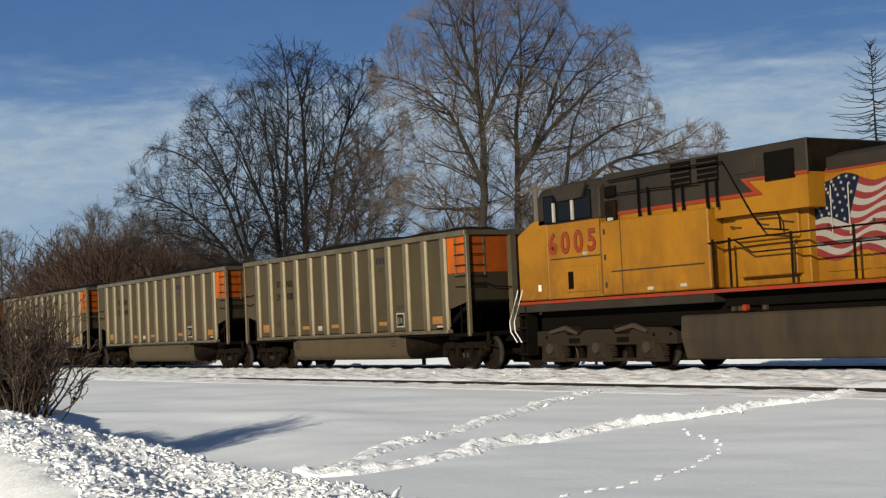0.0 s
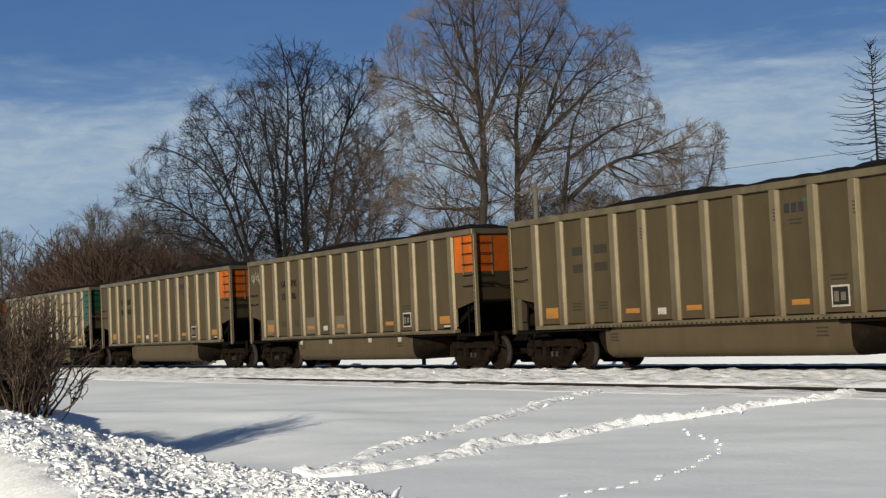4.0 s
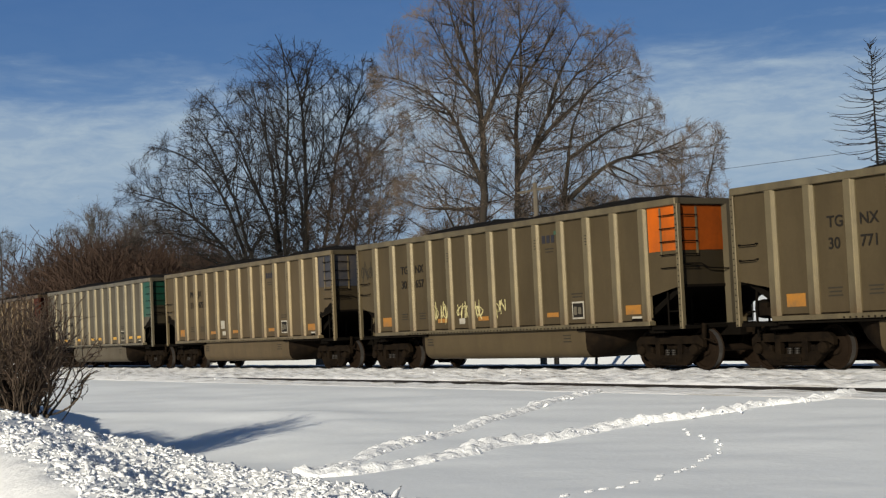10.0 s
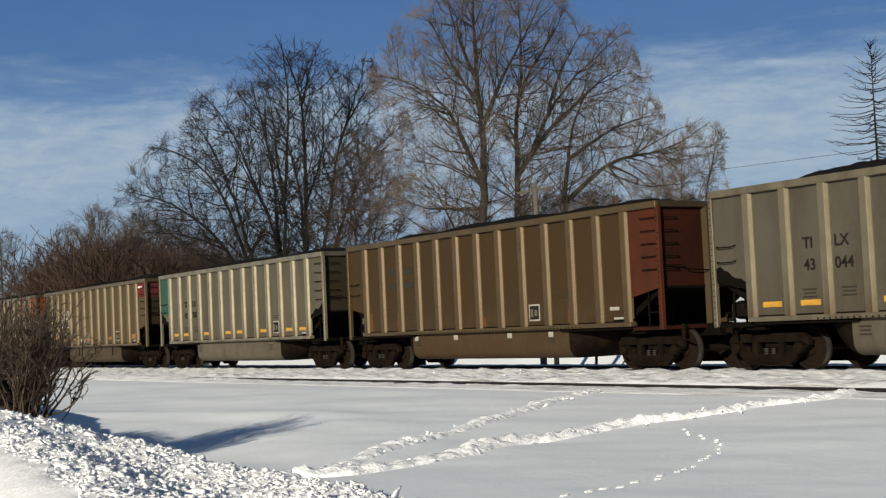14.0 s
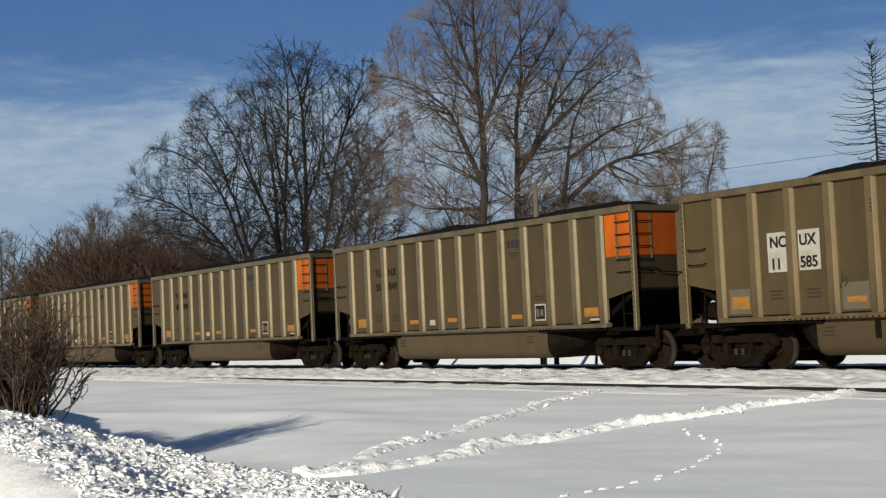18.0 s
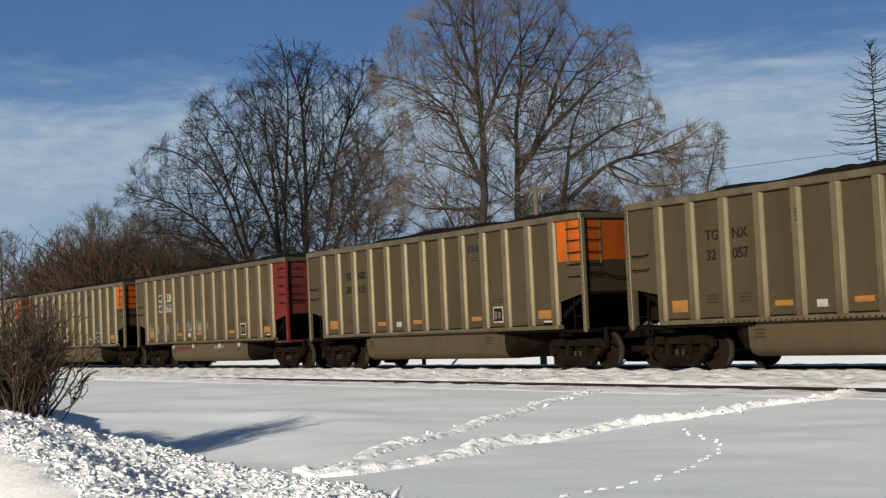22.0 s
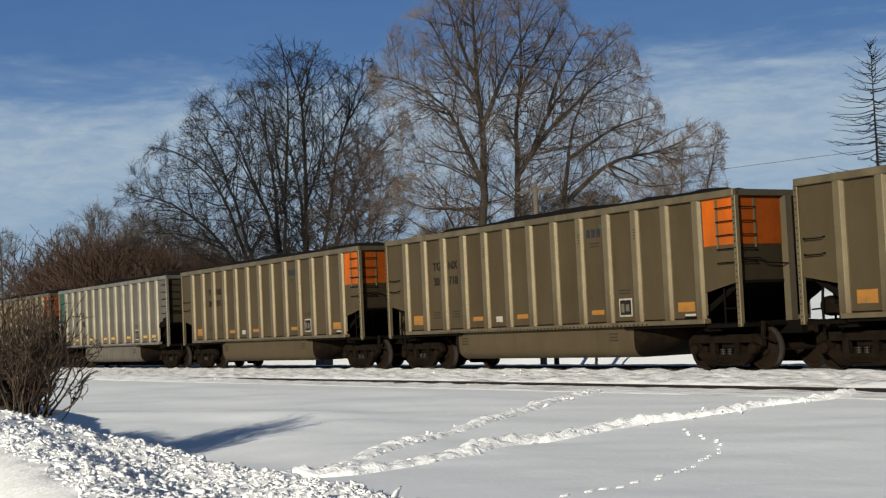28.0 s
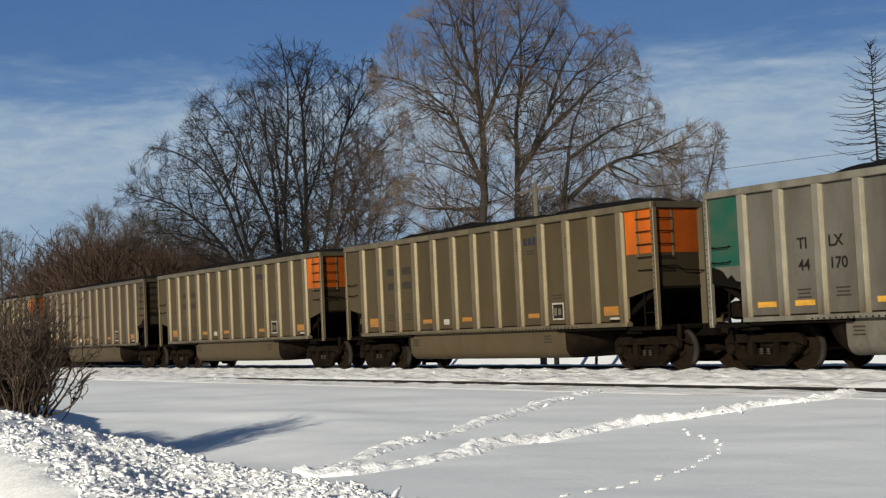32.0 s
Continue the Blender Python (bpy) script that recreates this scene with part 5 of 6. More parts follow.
            for dx in (-1.3, 1.3):
                put("traction_arm", lambda bm: prism(bm, [(-0.55, 0.98), (0.1, 1.10), (0.6, 0.94), (0.55, 0.86), (0.1, 1.0), (-0.55, 0.9)], -0.05, 0.05), "loco_tank", "", 0.01, t, (dx, 1.24 * s, 0))
                put("sand_pipe", lambda bm: tube(bm, [(0, 0, 1.2), (0.1, 0, 0.8), (0.3, 0, 0.2)], 0.025, 6), "loco_tank", "", 0, t, (dx, 1.02 * s, 0))
            for dx in (-0.93, 0.93):
                put("brake_cylinder", lambda bm: box(bm, -0.3, 0.3, -0.12, 0.12, 0.86, 1.08), "iron", "", 0.05, t, (dx, 1.15 * s, 0))
        for dx in (-1.85, 0.0, 1.85):
            bm = bmesh.new()
            wheel_disc(bm)
            bmesh.ops.scale(bm, vec=(1.13, 1.0, 1.13), verts=bm.verts)
            me = finished(bm, "loco_wheelset", "wheel")
            polish_rims(me, 0.50, 0.53)
            w = part("wheelset", me, t, (dx, 0, 0.52))
            LOCO_WHEELS.setdefault(dx, []).append(w)
    # road number
    for k, ch in enumerate("6005"):
        part("number_outline", lettering(ch, 0.52, "number_edge", 0.045), lo, (1.93 + 0.52 * k, -S - 0.008, 2.87), "dark outline")
        part("road_number", lettering(ch, 0.52, "loco_red", 0.014), lo, (1.93 + 0.52 * k, -S - 0.012, 2.87), "red digits")
    return lo


LOCO_WHEELS = {}


def flag(lo, put):
    """The flag mural: waving stripes and a starred field, painted on the hood doors."""
    base = part("flag_mural", None, lo, (0, -0.905, 0), "waving striped flag")
    nx, nz = 40, 13

    def at(u, v):
        x = 10.12 - 0.66 * (1 - v) + 5.2 * u
        z = 2.28 + 1.50 * v + 0.10 * math.sin(22.0 * u - 1.9 * v) * min(1, 0.3 + u * 5) - 0.12 * u
        return x, z

    for k in range(nz):
        bm = bmesh.new()
        for i in range(nx):
            u0, u1 = i / nx, (i + 1) / nx
            if k >= 6 and u1 <= 0.225:
                continue
            quad = [at(u0, k / nz), at(u1, k / nz), at(u1, (k + 1) / nz), at(u0, (k + 1) / nz)]
            bm.faces.new([bm.verts.new((x, -0.003, z)) for x, z in quad])
        part("stripe", finished(bm, "flag_stripe", "flag_red" if k % 2 == 0 else "flag_white"), base)
    bm = bmesh.new()
    m = 12
    for i in range(m):
        u0, u1 = 0.225 * i / m, 0.225 * (i + 1) / m
        quad = [at(u0, 6 / nz), at(u1, 6 / nz), at(u1, 1), at(u0, 1)]
        bm.faces.new([bm.verts.new((x, -0.003, z)) for x, z in quad])
    part("star_field", finished(bm, "star_field", "flag_blue"), base, (0, 0, 0), "dark blue field")
    for j in range(7):
        for i in range(6 if j % 2 == 0 else 5):
            x, z = at(0.225 * (i + 0.5 + 0.5 * (j % 2)) / 6, 6 / nz + (7 / nz) * (j + 0.5) / 7)
            def star(bm):
                pts = []
                for q in range(10):
                    rr, a = (0.048 if q % 2 == 0 else 0.021), math.pi / 2 + q * math.pi / 5
                    pts.append(bm.verts.new((rr * math.cos(a), 0, rr * math.sin(a))))
                bm.faces.new(pts)
            part("star", shared("star", "flag_white", star), base, (x, -0.006, z))


M["flag_blue"] = material("flag_blue", (0.006, 0.009, 0.021), 0.6, 0, 0, 8, 0.15, spec=0.1)
MOVERS.append((loco(), -29.80))


# ---- bare trees ----
def grow(seed, stems, levels, spread_up=0.35, wander=0.10):
    """Branches as arrays of segments (from, to, two radii, level). stems: (foot, direction, length, radius)."""
    r = np.random.default_rng(seed)
    segs = []

    def branch(p, d, length, rad, level):
        kids, seg_n, ang, ratio = levels[level]
        p = np.array(p, float)
        d = np.array(d, float) / np.linalg.norm(d)
        pts, dirs = [p], [d]
        step = length / seg_n
        for k in range(seg_n):
            d = d + r.normal(0, wander * (0.5 + 0.8 * level), 3) + np.array([0, 0, spread_up * 0.12])
            d /= np.linalg.norm(d)
            q = pts[-1] + d * step
            f0, f1 = 1 - 0.88 * k / seg_n, 1 - 0.88 * (k + 1) / seg_n
            segs.append((*pts[-1], *q, rad * f0, rad * f1, level))
            pts.append(q)
            dirs.append(d)
        if level + 1 >= len(levels):
            return
        for k in range(kids):
            t = 0.2 + 0.8 * (k + r.uniform(0.1, 0.9)) / kids
            i = min(int(t * seg_n), seg_n - 1)
            f = t * seg_n - i
            base = pts[i] * (1 - f) + pts[i + 1] * f
            dd = dirs[i + 1]
            side = np.cross(dd, r.normal(0, 1, 3))
            side /= np.linalg.norm(side)
            a = radians(ang) * r.uniform(0.65, 1.25)
            nd = dd * math.cos(a) + side * math.sin(a)
            branch(base, nd, length * ratio * r.uniform(0.7, 1.2) * (1.15 - 0.45 * t), max(rad * (1 - 0.75 * t) * 0.6, 0.008), level + 1)

    for foot, d, length, rad in stems:
        branch(foot, d, length, rad, 0)
    return np.array(segs)


def branch_mesh(name, segs, mat, sides):
    """Tapered prisms, one a segment."""
    a, b, r0, r1 = segs[:, 0:3], segs[:, 3:6], segs[:, 6], segs[:, 7]
    d = b - a
    d /= np.linalg.norm(d, axis=1)[:, None] + 1e-9
    ref = np.where(np.abs(d[:, 2:3]) > 0.9, np.array([[1.0, 0, 0]]), np.array([[0, 0, 1.0]]))
    u = np.cross(d, ref)
    u /= np.linalg.norm(u, axis=1)[:, None]
    w = np.cross(d, u)
    ang = 2 * math.pi * np.arange(sides) / sides
    ring = np.cos(ang)[None, :, None] * u[:, None] + np.sin(ang)[None, :, None] * w[:, None]
    lo, hi = a[:, None] + ring * r0[:, None, None], b[:, None] + ring * r1[:, None, None]
    verts = np.concatenate([lo, hi], 1).reshape(-1, 3)
    k = np.arange(sides)
    f = np.stack([k, (k + 1) % sides, (k + 1) % sides + sides, k + sides], 1)
    faces = (f[None] + 2 * sides * np.arange(len(segs))[:, None, None]).reshape(-1, 4)
    return arrays_mesh(name, verts, faces, mat, sides > 4)


def bare_tree(label, at, segs, bark, twig, split=0, kind_name="tree", stems=()):
    """Each main stem is a part of its own; the fine branching is one part."""
    tree = tagged(new(kind_name), label, kind_name, "bare winter trees" if kind_name == "tree" else "")
    tree.location = at
    main, fine = segs[segs[:, 8] <= split], segs[segs[:, 8] > split]
    count = max(1, len(stems))
    for k, piece in enumerate(np.array_split(main, count)):
        part("trunk" if k == 0 else "limb", branch_mesh("trunk", piece, bark, 7), tree)
    thick = fine[fine[:, 8] == split + 1]
    thin = fine[fine[:, 8] > split + 1]
    if len(thick):
        tagged(part("branching", branch_mesh("branching", thick, bark, 4), tree), kind="stuff")
    if len(thin):
        tagged(part("crown", branch_mesh("crown", thin, twig, 3), tree, label="fine bare twigs"), kind="stuff")
    return tree


ACROSS, AWAY = np.array([0.532, 0.847, 0.0]), np.array([-0.847, 0.532, 0.0])


def limb_lines(seed, limbs, step):
    """Limbs as wandering lines of points. A limb that starts above the ground springs from the nearest earlier one."""
    r = np.random.default_rng(seed)
    out, grown = [], np.zeros((0, 3))
    for line in limbs:
        line = np.array(line, float)
        lean = r.uniform(-0.32, 0.32)
        pts = ACROSS * line[:, :1] + np.array([0, 0, 1.0]) * line[:, 1:] + AWAY * (lean * (line[:, 1:] - line[0, 1]))
        if line[0, 1] > 1.0 and len(grown):
            flat_gap = np.hypot((grown - pts[0]) @ ACROSS, (grown - pts[0])[:, 2])
            root = grown[int(np.argmin(flat_gap))]
            pts = pts + AWAY * float((root - pts[0]) @ AWAY)
            pts[0] = root
        fine_line = np.concatenate([a + (b - a) * np.linspace(0, 1, max(2, int(np.linalg.norm(b - a) / step)), endpoint=False)[:, None] for a, b in zip(pts, pts[1:])] + [pts[-1:]])
        for _ in range(12):
            fine_line[1:-1] = 0.25 * fine_line[:-2] + 0.5 * fine_line[1:-1] + 0.25 * fine_line[2:]
        fine_line[1:] += np.cumsum(r.normal(0, 0.022, (len(fine_line) - 1, 3)), axis=0)
        out.append(fine_line)
        grown = np.concatenate([grown, fine_line])
    return out


def shoots(r, foot, heading, length, rad, angle, seg, lift, wander, top, slack):
    """Side shoots that leave their branch at an angle and bend upwards; each stops where the crown ends.
    Gives rows of (from, to, two radii) and, for each, how far along its shoot it lies and the shoot's length."""
    side = np.cross(heading, r.normal(0, 1, heading.shape))
    side /= np.linalg.norm(side, axis=1)[:, None] + 1e-9
    a = (radians(angle) * r.uniform(0.6, 1.35, len(foot)))[:, None]
    d = heading * np.cos(a) + side * np.sin(a)
    p, alive = foot.copy(), np.ones(len(foot), bool)
    edge = r.normal(0, slack, len(foot))
    rows = []
    for k in range(seg):
        d = d + r.normal(0, wander, d.shape) + np.array([0, 0, lift]) + 0.02 * heading
        d /= np.linalg.norm(d, axis=1)[:, None]
        q = p + d * (length / seg)[:, None]
        alive = alive & (q[:, 2] < np.interp(q @ ACROSS, top[0], top[1]) + edge) & (q @ ACROSS > top[0][0]) & (q @ ACROSS < top[0][-1]) & (q[:, 2] > 0.4)
        f0, f1 = 1 - 0.65 * k / seg, 1 - 0.65 * (k + 1) / seg
        rows.append(np.concatenate([p, q, (rad * f0)[:, None], (rad * f1)[:, None], np.full((len(p), 1), (k + 0.5) / seg), length[:, None]], 1)[alive])
        p = q
    return np.concatenate(rows)


def offspring(r, rows, each, crowd=1000, cell=0.8):
    """Feet, headings, radii, places and lengths for the shoots of the next order, spread over the rows.
    crowd: how many find room in one square of the crown."""
    pick = np.repeat(np.arange(len(rows)), r.poisson(each * (1.3 - 0.75 * rows[:, 8])))
    r.shuffle(pick)
    middle = 0.5 * (rows[pick, 0:3] + rows[pick, 3:6])
    square = np.round(middle @ ACROSS / cell).astype(int) * 1000 + np.round(middle[:, 2] / cell).astype(int)
    order = np.argsort(square, kind="stable")
    first = np.searchsorted(square[order], square[order])
    pick = pick[order][np.arange(len(order)) - first < crowd]
    h, t = rows[pick], r.random((len(pick), 1))
    d = h[:, 3:6] - h[:, 0:3]
    return h[:, 0:3] + d * t, d / (np.linalg.norm(d, axis=1)[:, None] + 1e-9), h[:, 7], h[:, 8], h[:, 9]


def crown_tree(label, at, seed, limbs, outline, bark, twig, girth=0.16, reach=3.2, bare=0.25, dense=(1.5, 1.3, 1.5, 1.6), thin=0.010, lift=0.05, slack=0.25, twig_length=0.45, crowd=(3, 8, 24, 42), cell=0.8):
    """A leafless tree: limbs are lines of (across, up); side shoots of four orders fill the crown below its outline."""
    r = np.random.default_rng(seed + 100)
    tree = tagged(new("tree"), label, "tree", "bare winter trees")
    tree.location = at
    top = np.array(outline, float).T
    lines = limb_lines(seed, limbs, 0.4)
    hosts = []
    for k, line in enumerate(lines):
        count = len(line) - 1
        span = float(np.linalg.norm(np.diff(line, axis=0), axis=1).sum())
        thick = (girth if line[0, 2] < 1.0 else girth * min(0.62, 0.16 + 0.05 * span)) * (1 if k else 1.25)
        taper = thick * (1 - np.arange(count + 1) / (count + 1)) ** (0.85 if line[0, 2] < 1.0 else 1.25) + thin * 1.2
        along = (np.arange(count) + 0.5) / count
        rows = np.concatenate([line[:-1], line[1:], taper[:-1, None], taper[1:, None], along[:, None], np.full((count, 1), span)], 1)
        part("trunk" if k == 0 else "limb", branch_mesh("limb", rows, bark, 7), tree)
        hosts.append(rows[(along > bare) | (line[:-1, 2] > 6.5)])
    hosts = np.concatenate(hosts)
    foot, way_, rad, along, span = offspring(r, hosts, dense[0], crowd[0], cell)
    one = shoots(r, foot, way_, reach * r.uniform(0.45, 1.2, len(foot)) * (1.0 - 0.5 * along) * np.clip(span / 9.0, 0.45, 1.1), np.minimum(rad * 0.42, 0.034) + thin * 0.8, 56, 8, lift, 0.13, top, slack)
    foot, way_, rad, along, span = offspring(r, one, dense[1], crowd[1], cell)
    two = shoots(r, foot, way_, span * 0.48 * r.uniform(0.5, 1.2, len(foot)) * (1.15 - 0.6 * along), np.minimum(rad * 0.5, 0.013) + thin * 0.5, 50, 5, lift, 0.15, top, slack)
    foot, way_, rad, along, span = offspring(r, two, dense[2], crowd[2], cell)
    three = shoots(r, foot, way_, twig_length * 1.7 * r.uniform(0.5, 1.3, len(foot)), np.full(len(foot), thin * 0.9), 46, 3, lift * 1.2, 0.16, top, slack)
    foot, way_, rad, along, span = offspring(r, np.concatenate([three, two]), dense[3], crowd[3], cell)
    four = shoots(r, foot, way_, twig_length * r.uniform(0.5, 1.3, len(foot)), np.full(len(foot), thin * 0.75), 42, 2, lift, 0.12, top, slack)
    tagged(part("branching", branch_mesh("branching", np.concatenate([one, two]), bark, 4), tree), kind="stuff")
    tagged(part("crown", branch_mesh("crown", np.concatenate([three, four]), twig, 3), tree, label="fine bare twigs"), kind="stuff")
    return tree


wide_limbs = [
    ((0.9, 0.2), (1.6, 7.0), (1.8, 12.8), (1.8, 15.7), (1.1, 17.9), (0.4, 19.5)), ((0.3, 0.2), (-0.5, 7.1), (-0.9, 12.3), (-1.2, 14.3), (-1.9, 16.1), (-2.4, 18.6)),
    ((0.5, 0.2), (0.1, 7.0), (0.6, 12.8), (1.0, 15.5), (0.7, 19.1)), ((1.1, 0.2), (2.4, 6.9), (3.6, 13.7), (4.5, 15.6), (4.2, 18.1)),
    ((-0.4, 0.3), (-2.2, 5.2), (-3.2, 6.4), (-4.5, 8.4), (-6.8, 10.1), (-9.6, 11.0)), ((-0.2, 0.3), (-1.9, 5.4), (-2.4, 6.8), (-3.1, 9.1), (-3.8, 11.1), (-4.9, 12.3), (-7.0, 13.2)),
    ((0.0, 0.3), (-1.5, 5.4), (-2.1, 7.1), (-2.7, 9.9), (-3.6, 12.6), (-4.5, 14.2), (-5.2, 15.0)), ((0.2, 0.3), (-0.5, 8.2), (-1.7, 10.6), (-2.6, 12.4), (-3.1, 13.8)),
    ((1.2, 0.3), (3.8, 8.8), (5.7, 13.0), (7.5, 14.6), (8.3, 15.0)), ((0.8, 0.3), (1.1, 8.1), (0.8, 11.3), (0.2, 14.2), (-0.5, 16.6)),
    ((-1.2, 9.8), (-2.9, 14.0), (-4.2, 16.4), (-5.3, 17.3)), ((-1.4, 14.3), (-1.3, 16.4), (-1.0, 18.4)), ((0.0, 9.7), (0.1, 12.5), (0.1, 14.8), (-0.1, 16.8)),
    ((1.8, 15.5), (2.4, 17.8), (3.2, 19.3)), ((3.7, 13.8), (4.7, 16.1), (5.4, 18.1), (5.6, 19.4)), ((4.1, 14.6), (5.5, 16.5), (6.3, 18.4)),
    ((2.3, 9.6), (2.8, 12.3), (2.9, 14.7), (2.8, 17.0)), ((-3.2, 7.2), (-5.1, 7.9), (-7.0, 8.2), (-8.9, 8.4))]
crown_tree("wide many-stemmed bare tree with dark bark behind the tracks", (-80.0, 38.5, -0.3), 11, wide_limbs,
           [(-11.2, 7.0), (-10.4, 11.2), (-8.2, 12.9), (-6.9, 14.6), (-5.5, 16.6), (-3.9, 17.1), (-2.9, 18.2), (-0.9, 18.4), (0.0, 18.2), (0.5, 19.0), (3.4, 18.9), (4.1, 18.2), (5.4, 19.1), (6.3, 18.8), (7.1, 17.0), (8.2, 15.6), (8.9, 12.6), (9.0, 7.0)],
           "bark_dark", "twig_dark", 0.16, 6.6, 0.30, dense=(2.0, 1.6, 2.4, 1.2), thin=0.0115, lift=0.045, crowd=(3, 10, 32, 46))
tall_limbs = [
    ((-0.8, 0.2), (-0.6, 6.8), (-0.4, 12.4), (-0.6, 15.4), (-0.6, 18.3), (-0.5, 21.1)), ((1.4, 0.1), (1.4, 7.7), (1.5, 10.4), (1.5, 12.4), (2.0, 15.3), (2.1, 17.2), (2.0, 20.6)), ((3.8, 0.1), (4.2, 7.8), (4.5, 10.3), (4.7, 11.8), (5.2, 13.6), (6.0, 15.1)),
    ((-0.8, 9.4), (-1.5, 11.7), (-2.0, 13.5), (-2.9, 14.5), (-4.4, 15.4), (-6.2, 15.8)), ((-0.7, 13.6), (-1.5, 15.0), (-2.6, 17.2), (-3.3, 18.8)), ((-0.4, 15.2), (-1.3, 16.4), (-1.9, 18.4), (-2.2, 20.4)),
    ((-0.3, 12.4), (0.8, 15.5), (2.1, 17.2), (2.9, 18.9), (3.4, 20.1)), ((-2.0, 13.5), (-3.2, 13.5), (-4.5, 14.2)), ((1.4, 11.8), (1.2, 13.3), (0.4, 13.9)), ((1.9, 14.3), (2.6, 16.2), (4.0, 17.9), (4.7, 19.5)),
    ((1.8, 9.8), (2.6, 11.7), (3.2, 13.6), (5.1, 15.7), (7.1, 17.4), (8.3, 18.2)), ((2.3, 11.1), (3.0, 12.3), (4.2, 13.2), (5.8, 14.7), (7.4, 16.2), (9.0, 16.5)), ((3.3, 13.6), (3.9, 15.6), (5.2, 17.5), (5.7, 18.2)),
    ((4.3, 8.3), (5.6, 9.6), (6.6, 10.4), (7.9, 10.9), (9.9, 10.9), (11.1, 11.5), (12.5, 12.4)), ((6.6, 10.4), (7.7, 10.3), (8.6, 9.6), (9.4, 8.9)), ((4.6, 10.7), (5.6, 11.4), (6.9, 12.7), (8.1, 13.1), (10.4, 13.5)),
    ((-0.8, 2.0), (-2.3, 6.9), (-3.0, 8.7), (-3.9, 10.3), (-4.3, 10.7)), ((-0.7, 8.1), (-2.8, 7.9), (-4.4, 8.3), (-5.9, 8.8))]
crown_tree("tall bare tree with two grey-brown trunks behind the tracks", (-66.0, 45.0, -0.3), 12, tall_limbs,
           [(-7.2, 7.0), (-6.9, 15.8), (-6.3, 16.5), (-5.3, 18.0), (-4.7, 19.1), (-3.7, 19.4), (-2.9, 20.0), (-1.8, 21.1), (0.0, 22.0), (2.5, 21.9), (4.2, 21.1), (5.3, 19.4), (6.1, 18.2), (7.0, 18.4), (8.5, 18.5), (9.1, 17.7), (9.5, 15.9), (10.4, 13.7), (10.7, 12.3), (11.7, 12.9), (12.7, 12.6), (13.0, 11.4), (13.1, 8.0)],
           "bark", "twig", 0.26, 5.8, 0.34, dense=(2.0, 1.6, 2.6, 2.2), thin=0.0088, lift=0.04, crowd=(3, 10, 44, 88))
crown_tree("small twiggy bare tree with brown twigs", (-72.5, 39.0, -0.3), 19,
           [((0.4, 0.2), (0.6, 8.9), (0.3, 12.6)), ((0.5, 0.2), (2.1, 8.8), (2.6, 12.0)), ((0.4, 0.2), (-1.1, 9.0), (-1.2, 11.0)), ((0.5, 0.2), (2.4, 5.7), (3.7, 9.5)), ((0.4, 0.2), (1.3, 7.5), (1.5, 13.0)), ((0.4, 0.2), (-1.2, 5.5), (-2.0, 8.0))],
           [(-2.5, 5.0), (-1.9, 9.8), (-0.6, 12.0), (0.6, 13.1), (1.9, 13.2), (3.0, 11.9), (3.9, 10.2), (4.4, 5.0)],
           "bark", "twig_brown", 0.07, 3.4, 0.25, crowd=(5, 14, 44, 70), dense=(2.0, 1.3, 2.0, 1.4), thin=0.0085, lift=0.05)
crown_tree("slender bare tree far behind the tracks", (-88.0, 80.0, -0.3), 13,
           [((0.0, -0.2), (-0.1, 12.4), (0.5, 17.3)), ((-0.2, -0.2), (1.2, 12.6), (2.2, 16.7)), ((-0.4, -0.2), (-1.9, 11.9), (-2.3, 14.8)), ((-0.6, -0.2), (0.7, 11.5), (2.6, 14.7))],
           [(-4.0, 8.0), (-3.6, 13.5), (-1.8, 16.0), (0.6, 17.8), (2.4, 17.2), (3.4, 15.2), (3.8, 8.0)],
           "bark", "twig", 0.09, 3.6, 0.45, dense=(1.6, 1.2, 1.8, 1.2), thin=0.012, crowd=(4, 12, 36, 50))
crown_tree("low twiggy undergrowth tree behind the tall trunks", (-76.0, 53.0, -0.3), 23,
           [((0.0, -0.2), (-0.6, 4.0), (-2.0, 8.5)), ((0.3, -0.2), (1.5, 4.0), (2.2, 9.0)), ((0.5, -0.2), (3.5, 4.5), (6.0, 8.8)), ((-0.4, -0.2), (-3.0, 4.5), (-5.2, 8.0)), ((0.6, -0.2), (4.5, 3.8), (8.0, 7.5)), ((0.4, -0.2), (2.6, 4.4), (4.2, 9.0))],
           [(-8.0, 3.0), (-6.5, 7.5), (-2.0, 9.6), (2.0, 10.2), (6.0, 10.0), (8.5, 8.6), (10.5, 6.0)],
           "bark_dark", "twig_brown", 0.09, 4.0, 0.2, dense=(3.0, 1.8, 2.4, 1.6), thin=0.013, crowd=(8, 22, 80, 110))
crown_tree("low twiggy undergrowth tree beside the tall trunks", (-66.5, 55.0, -0.3), 24,
           [((0.0, -0.2), (-0.6, 4.0), (-2.0, 8.0)), ((0.3, -0.2), (1.5, 4.0), (2.2, 8.5)), ((0.5, -0.2), (3.5, 4.5), (5.5, 8.0)), ((-0.4, -0.2), (-3.0, 4.5), (-4.6, 7.4)), ((0.4, -0.2), (2.6, 4.4), (4.2, 8.6))],
           [(-7.0, 3.0), (-5.5, 7.5), (-2.0, 8.8), (2.0, 9.4), (5.5, 8.8), (7.5, 6.5), (8.5, 3.0)],
           "bark_dark", "twig_brown", 0.09, 3.6, 0.2, dense=(2.8, 1.7, 2.2, 1.5), thin=0.012, crowd=(7, 20, 64, 90))
